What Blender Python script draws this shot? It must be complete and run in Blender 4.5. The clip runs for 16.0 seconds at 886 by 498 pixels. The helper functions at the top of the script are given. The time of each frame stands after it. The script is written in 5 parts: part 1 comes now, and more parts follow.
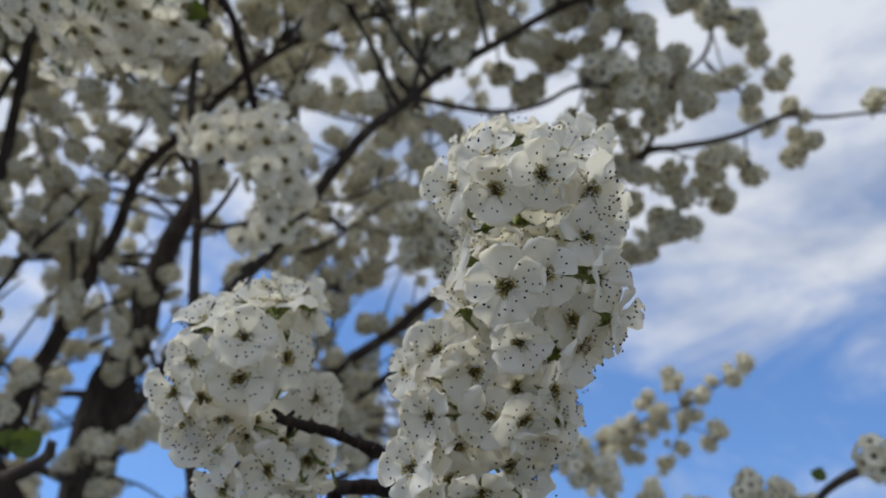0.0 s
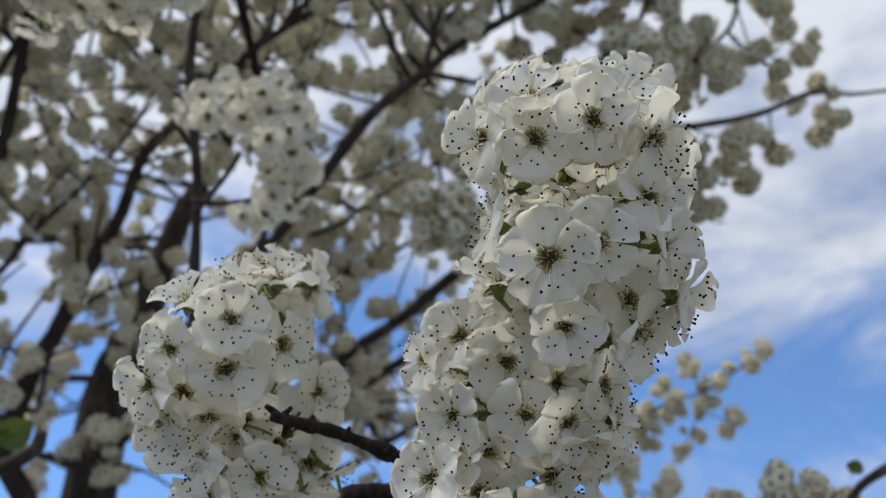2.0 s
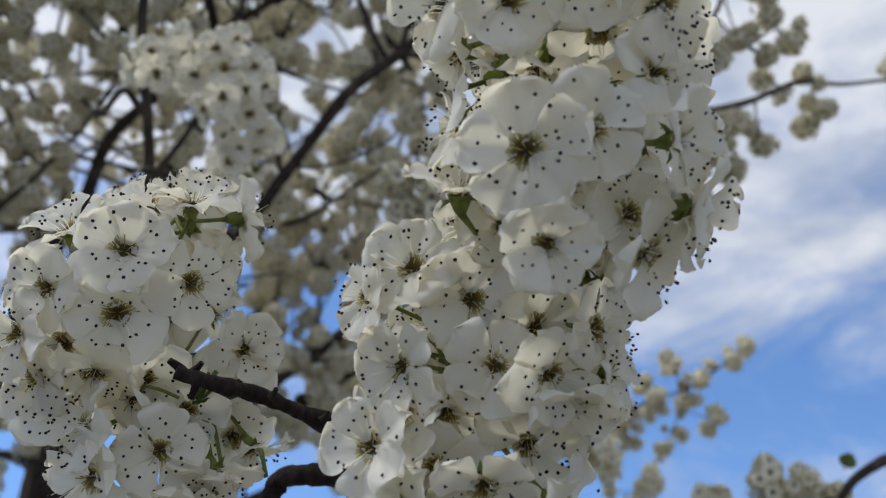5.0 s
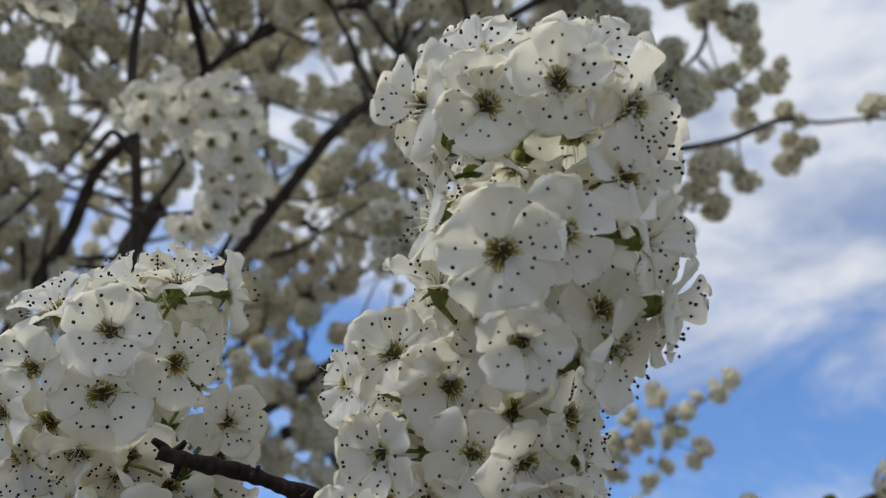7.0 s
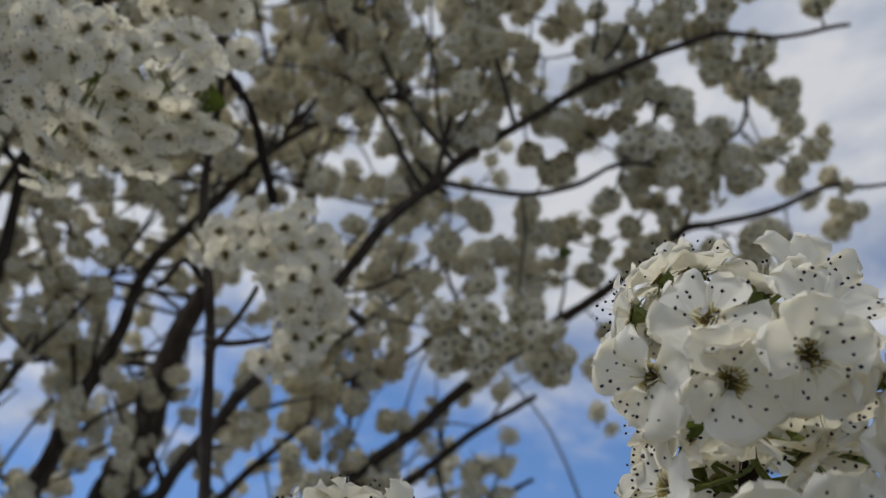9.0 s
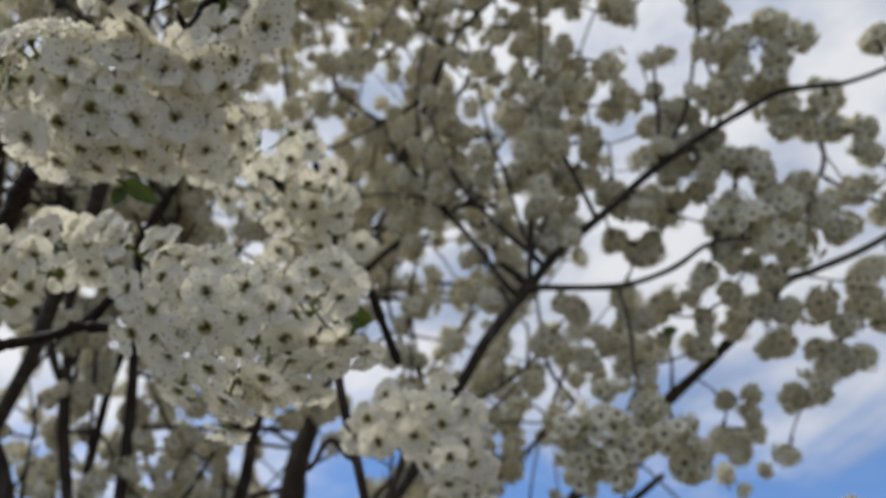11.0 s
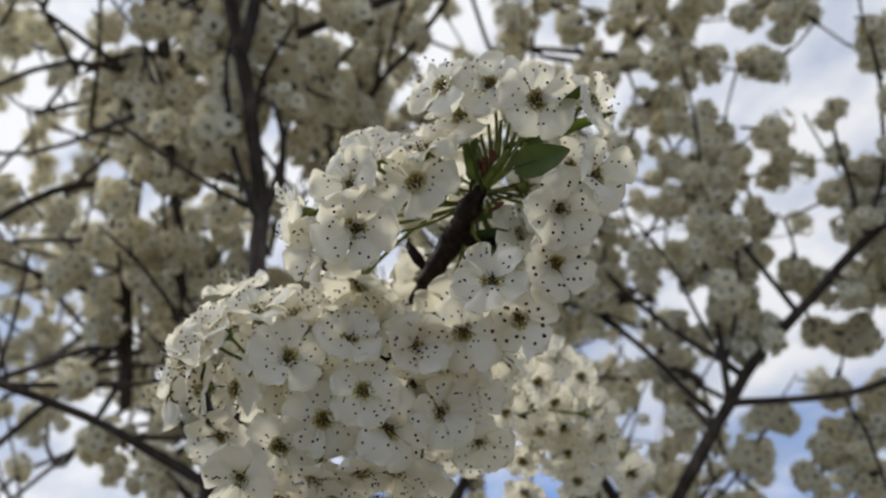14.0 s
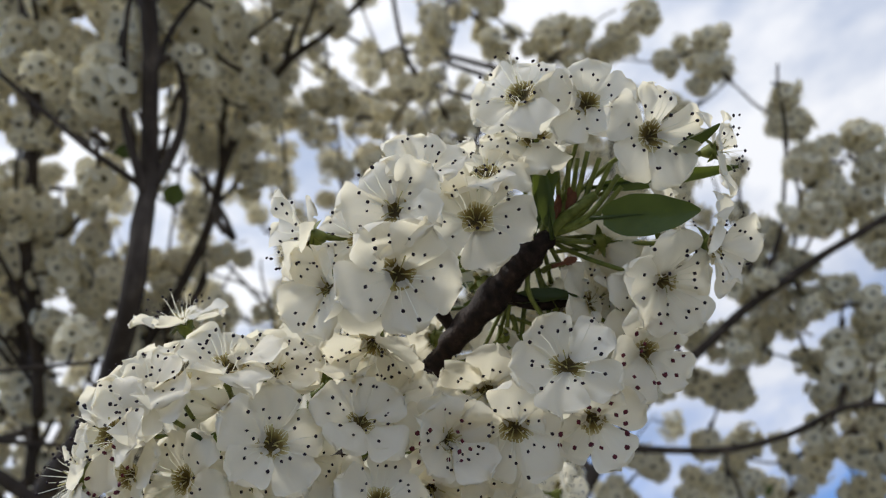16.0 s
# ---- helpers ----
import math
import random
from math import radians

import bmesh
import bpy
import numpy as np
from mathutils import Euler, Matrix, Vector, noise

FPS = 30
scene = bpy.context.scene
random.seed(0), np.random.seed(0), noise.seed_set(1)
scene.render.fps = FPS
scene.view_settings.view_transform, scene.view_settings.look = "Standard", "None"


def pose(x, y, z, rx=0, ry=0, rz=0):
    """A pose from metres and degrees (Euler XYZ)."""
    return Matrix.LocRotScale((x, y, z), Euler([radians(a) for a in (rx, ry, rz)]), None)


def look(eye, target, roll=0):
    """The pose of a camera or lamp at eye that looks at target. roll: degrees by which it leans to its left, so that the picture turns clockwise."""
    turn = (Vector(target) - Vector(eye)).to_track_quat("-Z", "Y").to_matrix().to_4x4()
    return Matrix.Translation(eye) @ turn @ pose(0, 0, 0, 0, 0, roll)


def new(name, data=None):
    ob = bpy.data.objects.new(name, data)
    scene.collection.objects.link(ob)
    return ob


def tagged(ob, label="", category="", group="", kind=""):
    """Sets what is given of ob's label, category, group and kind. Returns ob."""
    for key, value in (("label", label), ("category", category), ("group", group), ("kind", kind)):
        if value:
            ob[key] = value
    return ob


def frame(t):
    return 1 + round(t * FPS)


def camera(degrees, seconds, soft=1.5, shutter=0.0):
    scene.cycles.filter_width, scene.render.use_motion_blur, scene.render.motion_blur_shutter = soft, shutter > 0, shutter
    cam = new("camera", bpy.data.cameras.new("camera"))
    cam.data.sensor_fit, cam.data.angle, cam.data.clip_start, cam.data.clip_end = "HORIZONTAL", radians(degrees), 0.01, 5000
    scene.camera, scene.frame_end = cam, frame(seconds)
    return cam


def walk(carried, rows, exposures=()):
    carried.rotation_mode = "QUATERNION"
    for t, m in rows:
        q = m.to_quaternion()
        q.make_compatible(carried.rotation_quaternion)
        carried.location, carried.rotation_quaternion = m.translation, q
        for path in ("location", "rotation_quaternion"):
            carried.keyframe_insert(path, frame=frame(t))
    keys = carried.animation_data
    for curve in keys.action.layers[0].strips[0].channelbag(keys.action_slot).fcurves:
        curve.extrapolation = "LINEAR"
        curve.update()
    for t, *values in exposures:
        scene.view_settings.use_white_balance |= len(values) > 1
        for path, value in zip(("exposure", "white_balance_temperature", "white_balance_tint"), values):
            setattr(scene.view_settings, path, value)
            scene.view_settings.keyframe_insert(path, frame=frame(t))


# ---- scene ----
cam = camera(60.5, 16.0, soft=1.2)
PATH = [
    (0, (0.021, 0.027, 1.724), (-0.094, 1.902, 2.412), 0.2),
    (0.5, (0.021, 0.043, 1.746), (-0.113, 1.928, 2.401), 1.1),
    (1, (0.011, 0.05, 1.734), (-0.112, 1.931, 2.404), 0.4),
    (1.5, (0.022, 0.062, 1.73), (-0.116, 1.941, 2.4), 0.1),
    (2, (0.014, 0.071, 1.734), (-0.13, 1.957, 2.385), 0.5),
    (2.5, (0.018, 0.08, 1.724), (-0.139, 1.966, 2.373), -0.1),
    (3, (0.017, 0.089, 1.724), (-0.133, 1.979, 2.362), 0.0),
    (3.2, (0.016, 0.092, 1.718), (-0.134, 1.982, 2.353), 0.1),
    (5.3, (0.018, 0.124, 1.73), (-0.07, 2.01, 2.392), 0.2),
    (5.5, (0.018, 0.124, 1.726), (-0.069, 2.008, 2.391), 0.0),
    (6, (0.017, 0.121, 1.728), (-0.059, 2.006, 2.393), -0.0),
    (6.5, (0.02, 0.116, 1.731), (-0.049, 1.991, 2.425), 0.2),
    (7, (0.02, 0.113, 1.741), (-0.043, 1.979, 2.46), 0.4),
    (7.5, (0.02, 0.113, 1.751), (-0.046, 1.967, 2.499), 0.1),
    (8, (0.016, 0.123, 1.766), (-0.076, 1.952, 2.569), -0.6),
    (8.5, (0.001, 0.118, 1.778), (-0.104, 1.924, 2.63), -1.1),
    (8.7, (-0.009, 0.112, 1.781), (-0.123, 1.915, 2.64), -1.0),
    (10.8, (-0.045, 0.062, 1.837), (-0.299, 1.769, 2.848), -8.5),
    (11, (-0.054, 0.055, 1.844), (-0.322, 1.743, 2.883), -9.4),
    (11.5, (-0.084, 0.042, 1.864), (-0.404, 1.688, 2.954), -10.4),
    (12, (-0.115, 0.031, 1.867), (-0.485, 1.662, 2.965), -11.4),
    (12.5, (-0.126, 0.031, 1.903), (-0.533, 1.658, 2.992), -12.9),
    (13, (-0.111, 0.066, 1.942), (-0.561, 1.665, 3.056), -13.2),
    (13.5, (-0.109, 0.082, 1.983), (-0.628, 1.612, 3.162), -12.8),
    (14, (-0.145, 0.089, 2.011), (-0.574, 1.626, 3.216), -13.4),
    (14.5, (-0.16, 0.093, 2.035), (-0.382, 1.72, 3.177), -11.2),
    (15, (-0.173, 0.112, 2.053), (-0.271, 1.783, 3.149), -11.5),
    (15.5, (-0.194, 0.12, 2.065), (-0.28, 1.778, 3.181), -12.8),
    (16, (-0.206, 0.12, 2.077), (-0.28, 1.768, 3.209), -13.4),
]
walk(cam, [(t, look(eye, target, roll)) for t, eye, target, roll in PATH], exposures=[(0, -0.24, 6000, 10), (3, -0.17, 6050, 10), (7, -0.17, 6100, 10), (8, -0.28, 6150, 10), (8.7, -0.50, 6270, 10), (11, -0.19, 6350, 10), (12.5, -0.05, 6400, 10), (13.5, -0.11, 6400, 10), (14.5, 0.02, 6350, 10), (15, -0.02, 6300, 10), (15.5, 0.02, 6300, 10), (16, 0.12, 6300, 10)])
cam.data.dof.use_dof = True
cam.data.dof.focus_distance = 0.188
cam.data.dof.aperture_fstop = 15.5

# ---- world and light ----
SUN_EL, SUN_AZ = 56.0, -98.0
world = bpy.data.worlds.new("sky")
scene.world = world
world.use_nodes = True
wn, wl = world.node_tree.nodes, world.node_tree.links
wn.clear()


def wnode(kind, **values):
    n = wn.new(kind)
    for key, value in values.items():
        n.inputs[key].default_value = value
    return n


sky = wn.new("ShaderNodeTexSky")
sky.sky_type, sky.sun_disc = "NISHITA", False
sky.sun_elevation, sky.sun_rotation = radians(SUN_EL), radians(SUN_AZ)
sky.air_density, sky.dust_density, sky.ozone_density = 1.0, 0.1, 7.0
coord = wn.new("ShaderNodeTexCoord")
split = wn.new("ShaderNodeSeparateXYZ")
wl.new(coord.outputs["Generated"], split.inputs[0])
plane = wn.new("ShaderNodeMapping")
plane.inputs["Scale"].default_value = (1.0, 1.0, 1.9)
plane.inputs["Rotation"].default_value = (radians(14), radians(22), 0)
wl.new(coord.outputs["Generated"], plane.inputs[0])
puffs = wnode("ShaderNodeTexNoise", Scale=3.4, Detail=8.0, Roughness=0.64, Distortion=0.35)
wl.new(plane.outputs[0], puffs.inputs["Vector"])
cover = wn.new("ShaderNodeMapRange")
cover.inputs["From Min"].default_value, cover.inputs["From Max"].default_value = 0.10, 0.62
cover.inputs["To Min"].default_value, cover.inputs["To Max"].default_value = -0.14, 0.40
wl.new(split.outputs["Z"], cover.inputs["Value"])
total = wn.new("ShaderNodeMath")
total.operation = "ADD"
wl.new(puffs.outputs["Fac"], total.inputs[0])
wl.new(cover.outputs[0], total.inputs[1])
edge = wn.new("ShaderNodeMapRange")
edge.interpolation_type = "SMOOTHSTEP"
edge.inputs["From Min"].default_value, edge.inputs["From Max"].default_value = 0.37, 0.72
wl.new(total.outputs[0], edge.inputs["Value"])
shade = wnode("ShaderNodeTexNoise", Scale=5.5, Detail=5.0, Roughness=0.5)
wl.new(plane.outputs[0], shade.inputs["Vector"])
tone = wn.new("ShaderNodeValToRGB")
tone.color_ramp.elements[0].position, tone.color_ramp.elements[0].color = 0.34, (0.47, 0.55, 0.72, 1)
tone.color_ramp.elements[1].position, tone.color_ramp.elements[1].color = 0.58, (1.0, 1.0, 1.02, 1)
wl.new(shade.outputs["Fac"], tone.inputs[0])
towards = wn.new("ShaderNodeVectorMath")
towards.operation = "DOT_PRODUCT"
towards.inputs[1].default_value = (math.sin(radians(SUN_AZ)) * math.cos(radians(SUN_EL)), math.cos(radians(SUN_AZ)) * math.cos(radians(SUN_EL)), math.sin(radians(SUN_EL)))
wl.new(coord.outputs["Generated"], towards.inputs[0])
glow = wn.new("ShaderNodeMapRange")
glow.interpolation_type = "SMOOTHSTEP"
glow.inputs["From Min"].default_value, glow.inputs["From Max"].default_value = -0.2, 1.0
glow.inputs["To Min"].default_value, glow.inputs["To Max"].default_value = 0.84, 1.0
wl.new(towards.outputs["Value"], glow.inputs["Value"])
raised = wn.new("ShaderNodeVectorMath")
raised.operation = "ADD"
raised.inputs[1].default_value = (0, 0, 0.35)
wl.new(coord.outputs["Generated"], raised.inputs[0])
unit = wn.new("ShaderNodeVectorMath")
unit.operation = "NORMALIZE"
wl.new(raised.outputs[0], unit.inputs[0])
wl.new(unit.outputs[0], sky.inputs["Vector"])
clear = wn.new("ShaderNodeBackground")
clear.inputs["Strength"].default_value = 0.205
wl.new(sky.outputs[0], clear.inputs["Color"])
cloud = wn.new("ShaderNodeBackground")
wl.new(glow.outputs[0], cloud.inputs["Strength"])
wl.new(tone.outputs[0], cloud.inputs["Color"])
both = wn.new("ShaderNodeMixShader")
wl.new(edge.outputs[0], both.inputs[0])
wl.new(clear.outputs[0], both.inputs[1])
wl.new(cloud.outputs[0], both.inputs[2])
wout = wn.new("ShaderNodeOutputWorld")
wl.new(both.outputs[0], wout.inputs["Surface"])

sun = new("sun", bpy.data.lights.new("sun", "SUN"))
sun.data.energy, sun.data.angle, sun.data.color = 2.9, radians(10), (1.0, 0.968, 0.915)
az, el = radians(SUN_AZ), radians(SUN_EL)
sun.matrix_world = look((math.sin(az) * math.cos(el) * 20, math.cos(az) * math.cos(el) * 20, math.sin(el) * 20), (0, 0, 0))


# ---- materials ----
def material(name):
    m = bpy.data.materials.new(name)
    m.use_nodes = True
    nt = m.node_tree
    return m, nt, nt.nodes["Principled BSDF"]


def ramp(nt, fac, stops):
    r = nt.nodes.new("ShaderNodeValToRGB")
    while len(r.color_ramp.elements) < len(stops):
        r.color_ramp.elements.new(0.5)
    for e, (p, c) in zip(r.color_ramp.elements, stops):
        e.position, e.color = p, (*c, 1)
    nt.links.new(fac, r.inputs[0])
    return r.outputs[0]


def noise_tex(nt, scale, detail=4.0, rough=0.55, stretch=None):
    n = nt.nodes.new("ShaderNodeTexNoise")
    n.inputs["Scale"].default_value, n.inputs["Detail"].default_value, n.inputs["Roughness"].default_value = scale, detail, rough
    c = nt.nodes.new("ShaderNodeTexCoord")
    if stretch:
        k = nt.nodes.new("ShaderNodeMapping")
        k.inputs["Scale"].default_value = stretch
        nt.links.new(c.outputs["Object"], k.inputs[0])
        nt.links.new(k.outputs[0], n.inputs["Vector"])
    else:
        nt.links.new(c.outputs["Object"], n.inputs["Vector"])
    return n.outputs["Fac"]


def bump(nt, bsdf, fac, strength, distance):
    b = nt.nodes.new("ShaderNodeBump")
    b.inputs["Strength"].default_value, b.inputs["Distance"].default_value = strength, distance
    nt.links.new(fac, b.inputs["Height"])
    nt.links.new(b.outputs[0], bsdf.inputs["Normal"])


def thin(name, colour_stops, through_colour, amount, scale, rough=0.6, relief=0.0003, stretch=None, per_piece=True):
    """A thin living sheet: its front and the light that comes through from behind."""
    m, nt, p = material(name)
    fac = noise_tex(nt, scale, 5, 0.55, stretch)
    if per_piece:
        info = nt.nodes.new("ShaderNodeObjectInfo")
        isle = nt.nodes.new("ShaderNodeNewGeometry")
        add = nt.nodes.new("ShaderNodeMath")
        add.operation = "ADD"
        nt.links.new(info.outputs["Random"], add.inputs[0])
        nt.links.new(isle.outputs["Random Per Island"], add.inputs[1])
        frac = nt.nodes.new("ShaderNodeMath")
        frac.operation = "FRACT"
        nt.links.new(add.outputs[0], frac.inputs[0])
        mixf = nt.nodes.new("ShaderNodeMix")
        mixf.inputs["Factor"].default_value = 0.45
        nt.links.new(fac, mixf.inputs["A"])
        nt.links.new(frac.outputs[0], mixf.inputs["B"])
        tone_fac = mixf.outputs["Result"]
    else:
        tone_fac = fac
    nt.links.new(ramp(nt, tone_fac, colour_stops), p.inputs["Base Color"])
    p.inputs["Roughness"].default_value = rough
    p.inputs["Specular IOR Level"].default_value = 0.3
    bump(nt, p, fac, 0.5, relief)
    tr = nt.nodes.new("ShaderNodeBsdfTranslucent")
    tr.inputs["Color"].default_value = (*through_colour, 1)
    mix = nt.nodes.new("ShaderNodeMixShader")
    mix.inputs[0].default_value = amount
    nt.links.new(p.outputs[0], mix.inputs[1])
    nt.links.new(tr.outputs[0], mix.inputs[2])
    nt.links.new(mix.outputs[0], nt.nodes["Material Output"].inputs["Surface"])
    return m


def solid(name, stops, scale, rough=0.6, relief=0.0, stretch=None, detail=5):
    m, nt, p = material(name)
    fac = noise_tex(nt, scale, detail, 0.6, stretch)
    nt.links.new(ramp(nt, fac, stops), p.inputs["Base Color"])
    p.inputs["Roughness"].default_value = rough
    p.inputs["Specular IOR Level"].default_value = 0.2
    if relief:
        bump(nt, p, fac, 0.8, relief)
    return m


def radial(name, stops):
    """Colour that changes from the middle of a small cup to its rim, in metres."""
    m, nt, p = material(name)
    c = nt.nodes.new("ShaderNodeTexCoord")
    far = nt.nodes.new("ShaderNodeVectorMath")
    far.operation = "LENGTH"
    nt.links.new(c.outputs["Object"], far.inputs[0])
    speck = nt.nodes.new("ShaderNodeMath")
    speck.operation = "MULTIPLY_ADD"
    speck.inputs[1].default_value, speck.inputs[2].default_value = 0.0016, -0.0008
    nt.links.new(noise_tex(nt, 1100, 3), speck.inputs[0])
    add = nt.nodes.new("ShaderNodeMath")
    add.operation = "ADD"
    nt.links.new(far.outputs["Value"], add.inputs[0])
    nt.links.new(speck.outputs[0], add.inputs[1])
    scale = nt.nodes.new("ShaderNodeMath")
    scale.operation = "MULTIPLY"
    scale.inputs[1].default_value = 200.0
    nt.links.new(add.outputs[0], scale.inputs[0])
    nt.links.new(ramp(nt, scale.outputs[0], [(q * 200.0, c) for q, c in stops]), p.inputs["Base Color"])
    p.inputs["Roughness"].default_value = 0.6
    p.inputs["Specular IOR Level"].default_value = 0.2
    return m


PETAL = thin("petal_white", [(0.25, (0.805, 0.762, 0.645)), (0.75, (0.908, 0.873, 0.782))], (0.912, 0.855, 0.675), 0.50, 300, 0.68, 0.0006, (0.22, 1.6, 1))
# Same petals as PETAL: base darkened and yellowed to stand for crown shade.
PETAL_FAR_SHADED = thin("petal_far_shaded", [(0.2, (0.68, 0.628, 0.455)), (0.8, (0.86, 0.812, 0.645))], (0.86, 0.785, 0.53), 0.30, 90, 0.7, 0.0003)
LEAF = thin("leaf_green", [(0.3, (0.036, 0.058, 0.012)), (0.75, (0.080, 0.105, 0.022))], (0.17, 0.22, 0.028), 0.24, 220, 0.36, 0.0004, (1, 0.4, 1))
STALK = solid("stalk_green", [(0.3, (0.085, 0.105, 0.020)), (0.7, (0.215, 0.235, 0.055))], 300, 0.5, 0.0002)
SCALE_BROWN = solid("bud_scale", [(0.3, (0.09, 0.03, 0.018)), (0.7, (0.20, 0.085, 0.045))], 400, 0.6, 0.0002)
HEART = radial("flower_heart", [(0.0009, (0.055, 0.036, 0.007)), (0.0021, (0.16, 0.112, 0.023)), (0.0030, (0.34, 0.265, 0.085)), (0.0040, (0.64, 0.57, 0.34))])
STYLE = solid("style_pale", [(0.3, (0.36, 0.31, 0.10)), (0.7, (0.56, 0.50, 0.22))], 900, 0.5)
HEART_FAR = solid("flower_heart_far", [(0.3, (0.04, 0.033, 0.012)), (0.7, (0.10, 0.08, 0.03))], 300, 0.7)
FILAMENT = thin("filament_pale", [(0.3, (0.84, 0.82, 0.70)), (0.7, (0.90, 0.88, 0.77))], (0.91, 0.88, 0.72), 0.5, 500, 0.5, 0.0001)
ANTHER = solid("anther_dark", [(0.3, (0.010, 0.007, 0.010)), (0.7, (0.035, 0.022, 0.028))], 1500, 0.7)
ANTHER_RED = solid("anther_wine", [(0.3, (0.055, 0.010, 0.016)), (0.7, (0.14, 0.022, 0.035))], 1500, 0.6)
BARK = solid("bark_dark", [(0.25, (0.022, 0.016, 0.012)), (0.55, (0.058, 0.044, 0.033)), (0.8, (0.145, 0.115, 0.090))], 60, 0.85, 0.0025, (1, 1, 0.35))
BARK_NEAR = solid("bark_young", [(0.30, (0.006, 0.0038, 0.003)), (0.52, (0.022, 0.0125, 0.009)), (0.68, (0.045, 0.027, 0.020)), (0.80, (0.11, 0.075, 0.058))], 420, 0.7, 0.0014, (1, 1, 0.6), 8)
# Ground is unseen; its paleness is set to bounce light onto the blossom.
GROUND_BOUNCE = solid("ground_bounce", [(0.3, (0.12, 0.118, 0.106)), (0.7, (0.20, 0.197, 0.178))], 3.0, 0.9, 0.02, None, 9)


# ---- mesh helpers ----
def mesh_from(name, verts, faces, mats, face_mats=None, smooth=True):
    me = bpy.data.meshes.new(name)
    me.from_pydata([tuple(v) for v in verts], [], faces)
    for m in mats:
        me.materials.append(m)
    if face_mats is not None:
        me.polygons.foreach_set("material_index", np.array(face_mats, dtype=np.int32))
    if smooth:
        me.polygons.foreach_set("use_smooth", np.ones(len(faces), dtype=bool))
    me.update()
    return me


def frame_of(n, spin=0.0):
    """A rotation whose z axis is n."""
    return (Vector(n).to_track_quat("Z", "Y").to_matrix() @ Matrix.Rotation(spin, 3, "Z")).to_4x4()


def smooth_line(points, per=5):
    """A flowing line through the points (Catmull-Rom)."""
    p = [Vector(q) for q in points]
    if len(p) == 2:
        return [p[0].lerp(p[1], k / per) for k in range(per + 1)]
    p = [p[0] * 2 - p[1]] + p + [p[-1] * 2 - p[-2]]
    line = []
    for a, b, c, d in zip(p, p[1:], p[2:], p[3:]):
        for k in range(per):
            t = k / per
            line.append(0.5 * (2 * b + (c - a) * t + (2 * a - 5 * b + 4 * c - d) * t * t + (3 * b - a - 3 * c + d) * t ** 3))
    line.append(p[-2])
    return line


def tube(line, radii, sides=8, rough=0.0, seed=0):
    """Verts and faces of a tapering stem, with knots and an uneven skin."""
    verts, faces = [], []
    ref = Vector((0.31, 0.2, 0.93))
    n = len(line)
    for k, q in enumerate(line):
        d = (line[min(k + 1, n - 1)] - line[max(k - 1, 0)]).normalized()
        side = d.cross(ref).normalized()
        up = d.cross(side)
        for s in range(sides):
            a = 2 * math.pi * s / sides
            r = radii[k] * (1 + rough * noise.noise(Vector((q.x * 60 + math.cos(a) + seed, q.y * 60 + math.sin(a), q.z * 60))))
            verts.append(q + (side * math.cos(a) + up * math.sin(a)) * r)
    for k in range(n - 1):
        for s in range(sides):
            t = (s + 1) % sides
            faces.append((k * sides + s, k * sides + t, (k + 1) * sides + t, (k + 1) * sides + s))
    faces.append(tuple(range(sides - 1, -1, -1)))
    faces.append(tuple((n - 1) * sides + s for s in range(sides)))
    return verts, faces


# ---- ground ----
def build_ground():
    n, size = 60, 3000.0
    verts, faces = [], []
    for j in range(n + 1):
        for i in range(n + 1):
            u, v = (i / n * 2 - 1), (j / n * 2 - 1)
            x, y = size * u * abs(u) ** 2.5, size * v * abs(v) ** 2.5
            verts.append((x, y, 0.04 * noise.noise(Vector((x * 0.3, y * 0.3, 0)))))
    for j in range(n):
        for i in range(n):
            a = j * (n + 1) + i
            faces.append((a, a + 1, a + n + 2, a + n + 1))
    g = new("ground", mesh_from("ground", verts, faces, [GROUND_BOUNCE]))
    tagged(g, "unseen ground under the tree, pale to bounce light upward", "paving", kind="structure")


build_ground()

# ---- the tree ----
TREE_BASE = Vector((-0.88, 1.68, 0.0))
tree = new("pear_tree")
tree.location = TREE_BASE
tagged(tree, "ornamental pear tree in full white blossom with dark bark", "tree")


def part(name, me, parent, local, label="", kind=""):
    ob = new(name, me)
    ob.parent = parent
    ob.matrix_basis = local
    return tagged(ob, label, kind=kind)


def on_tree(m):
    return Matrix.Translation(-TREE_BASE) @ m


rng = random.Random(11)
BRANCHES = []


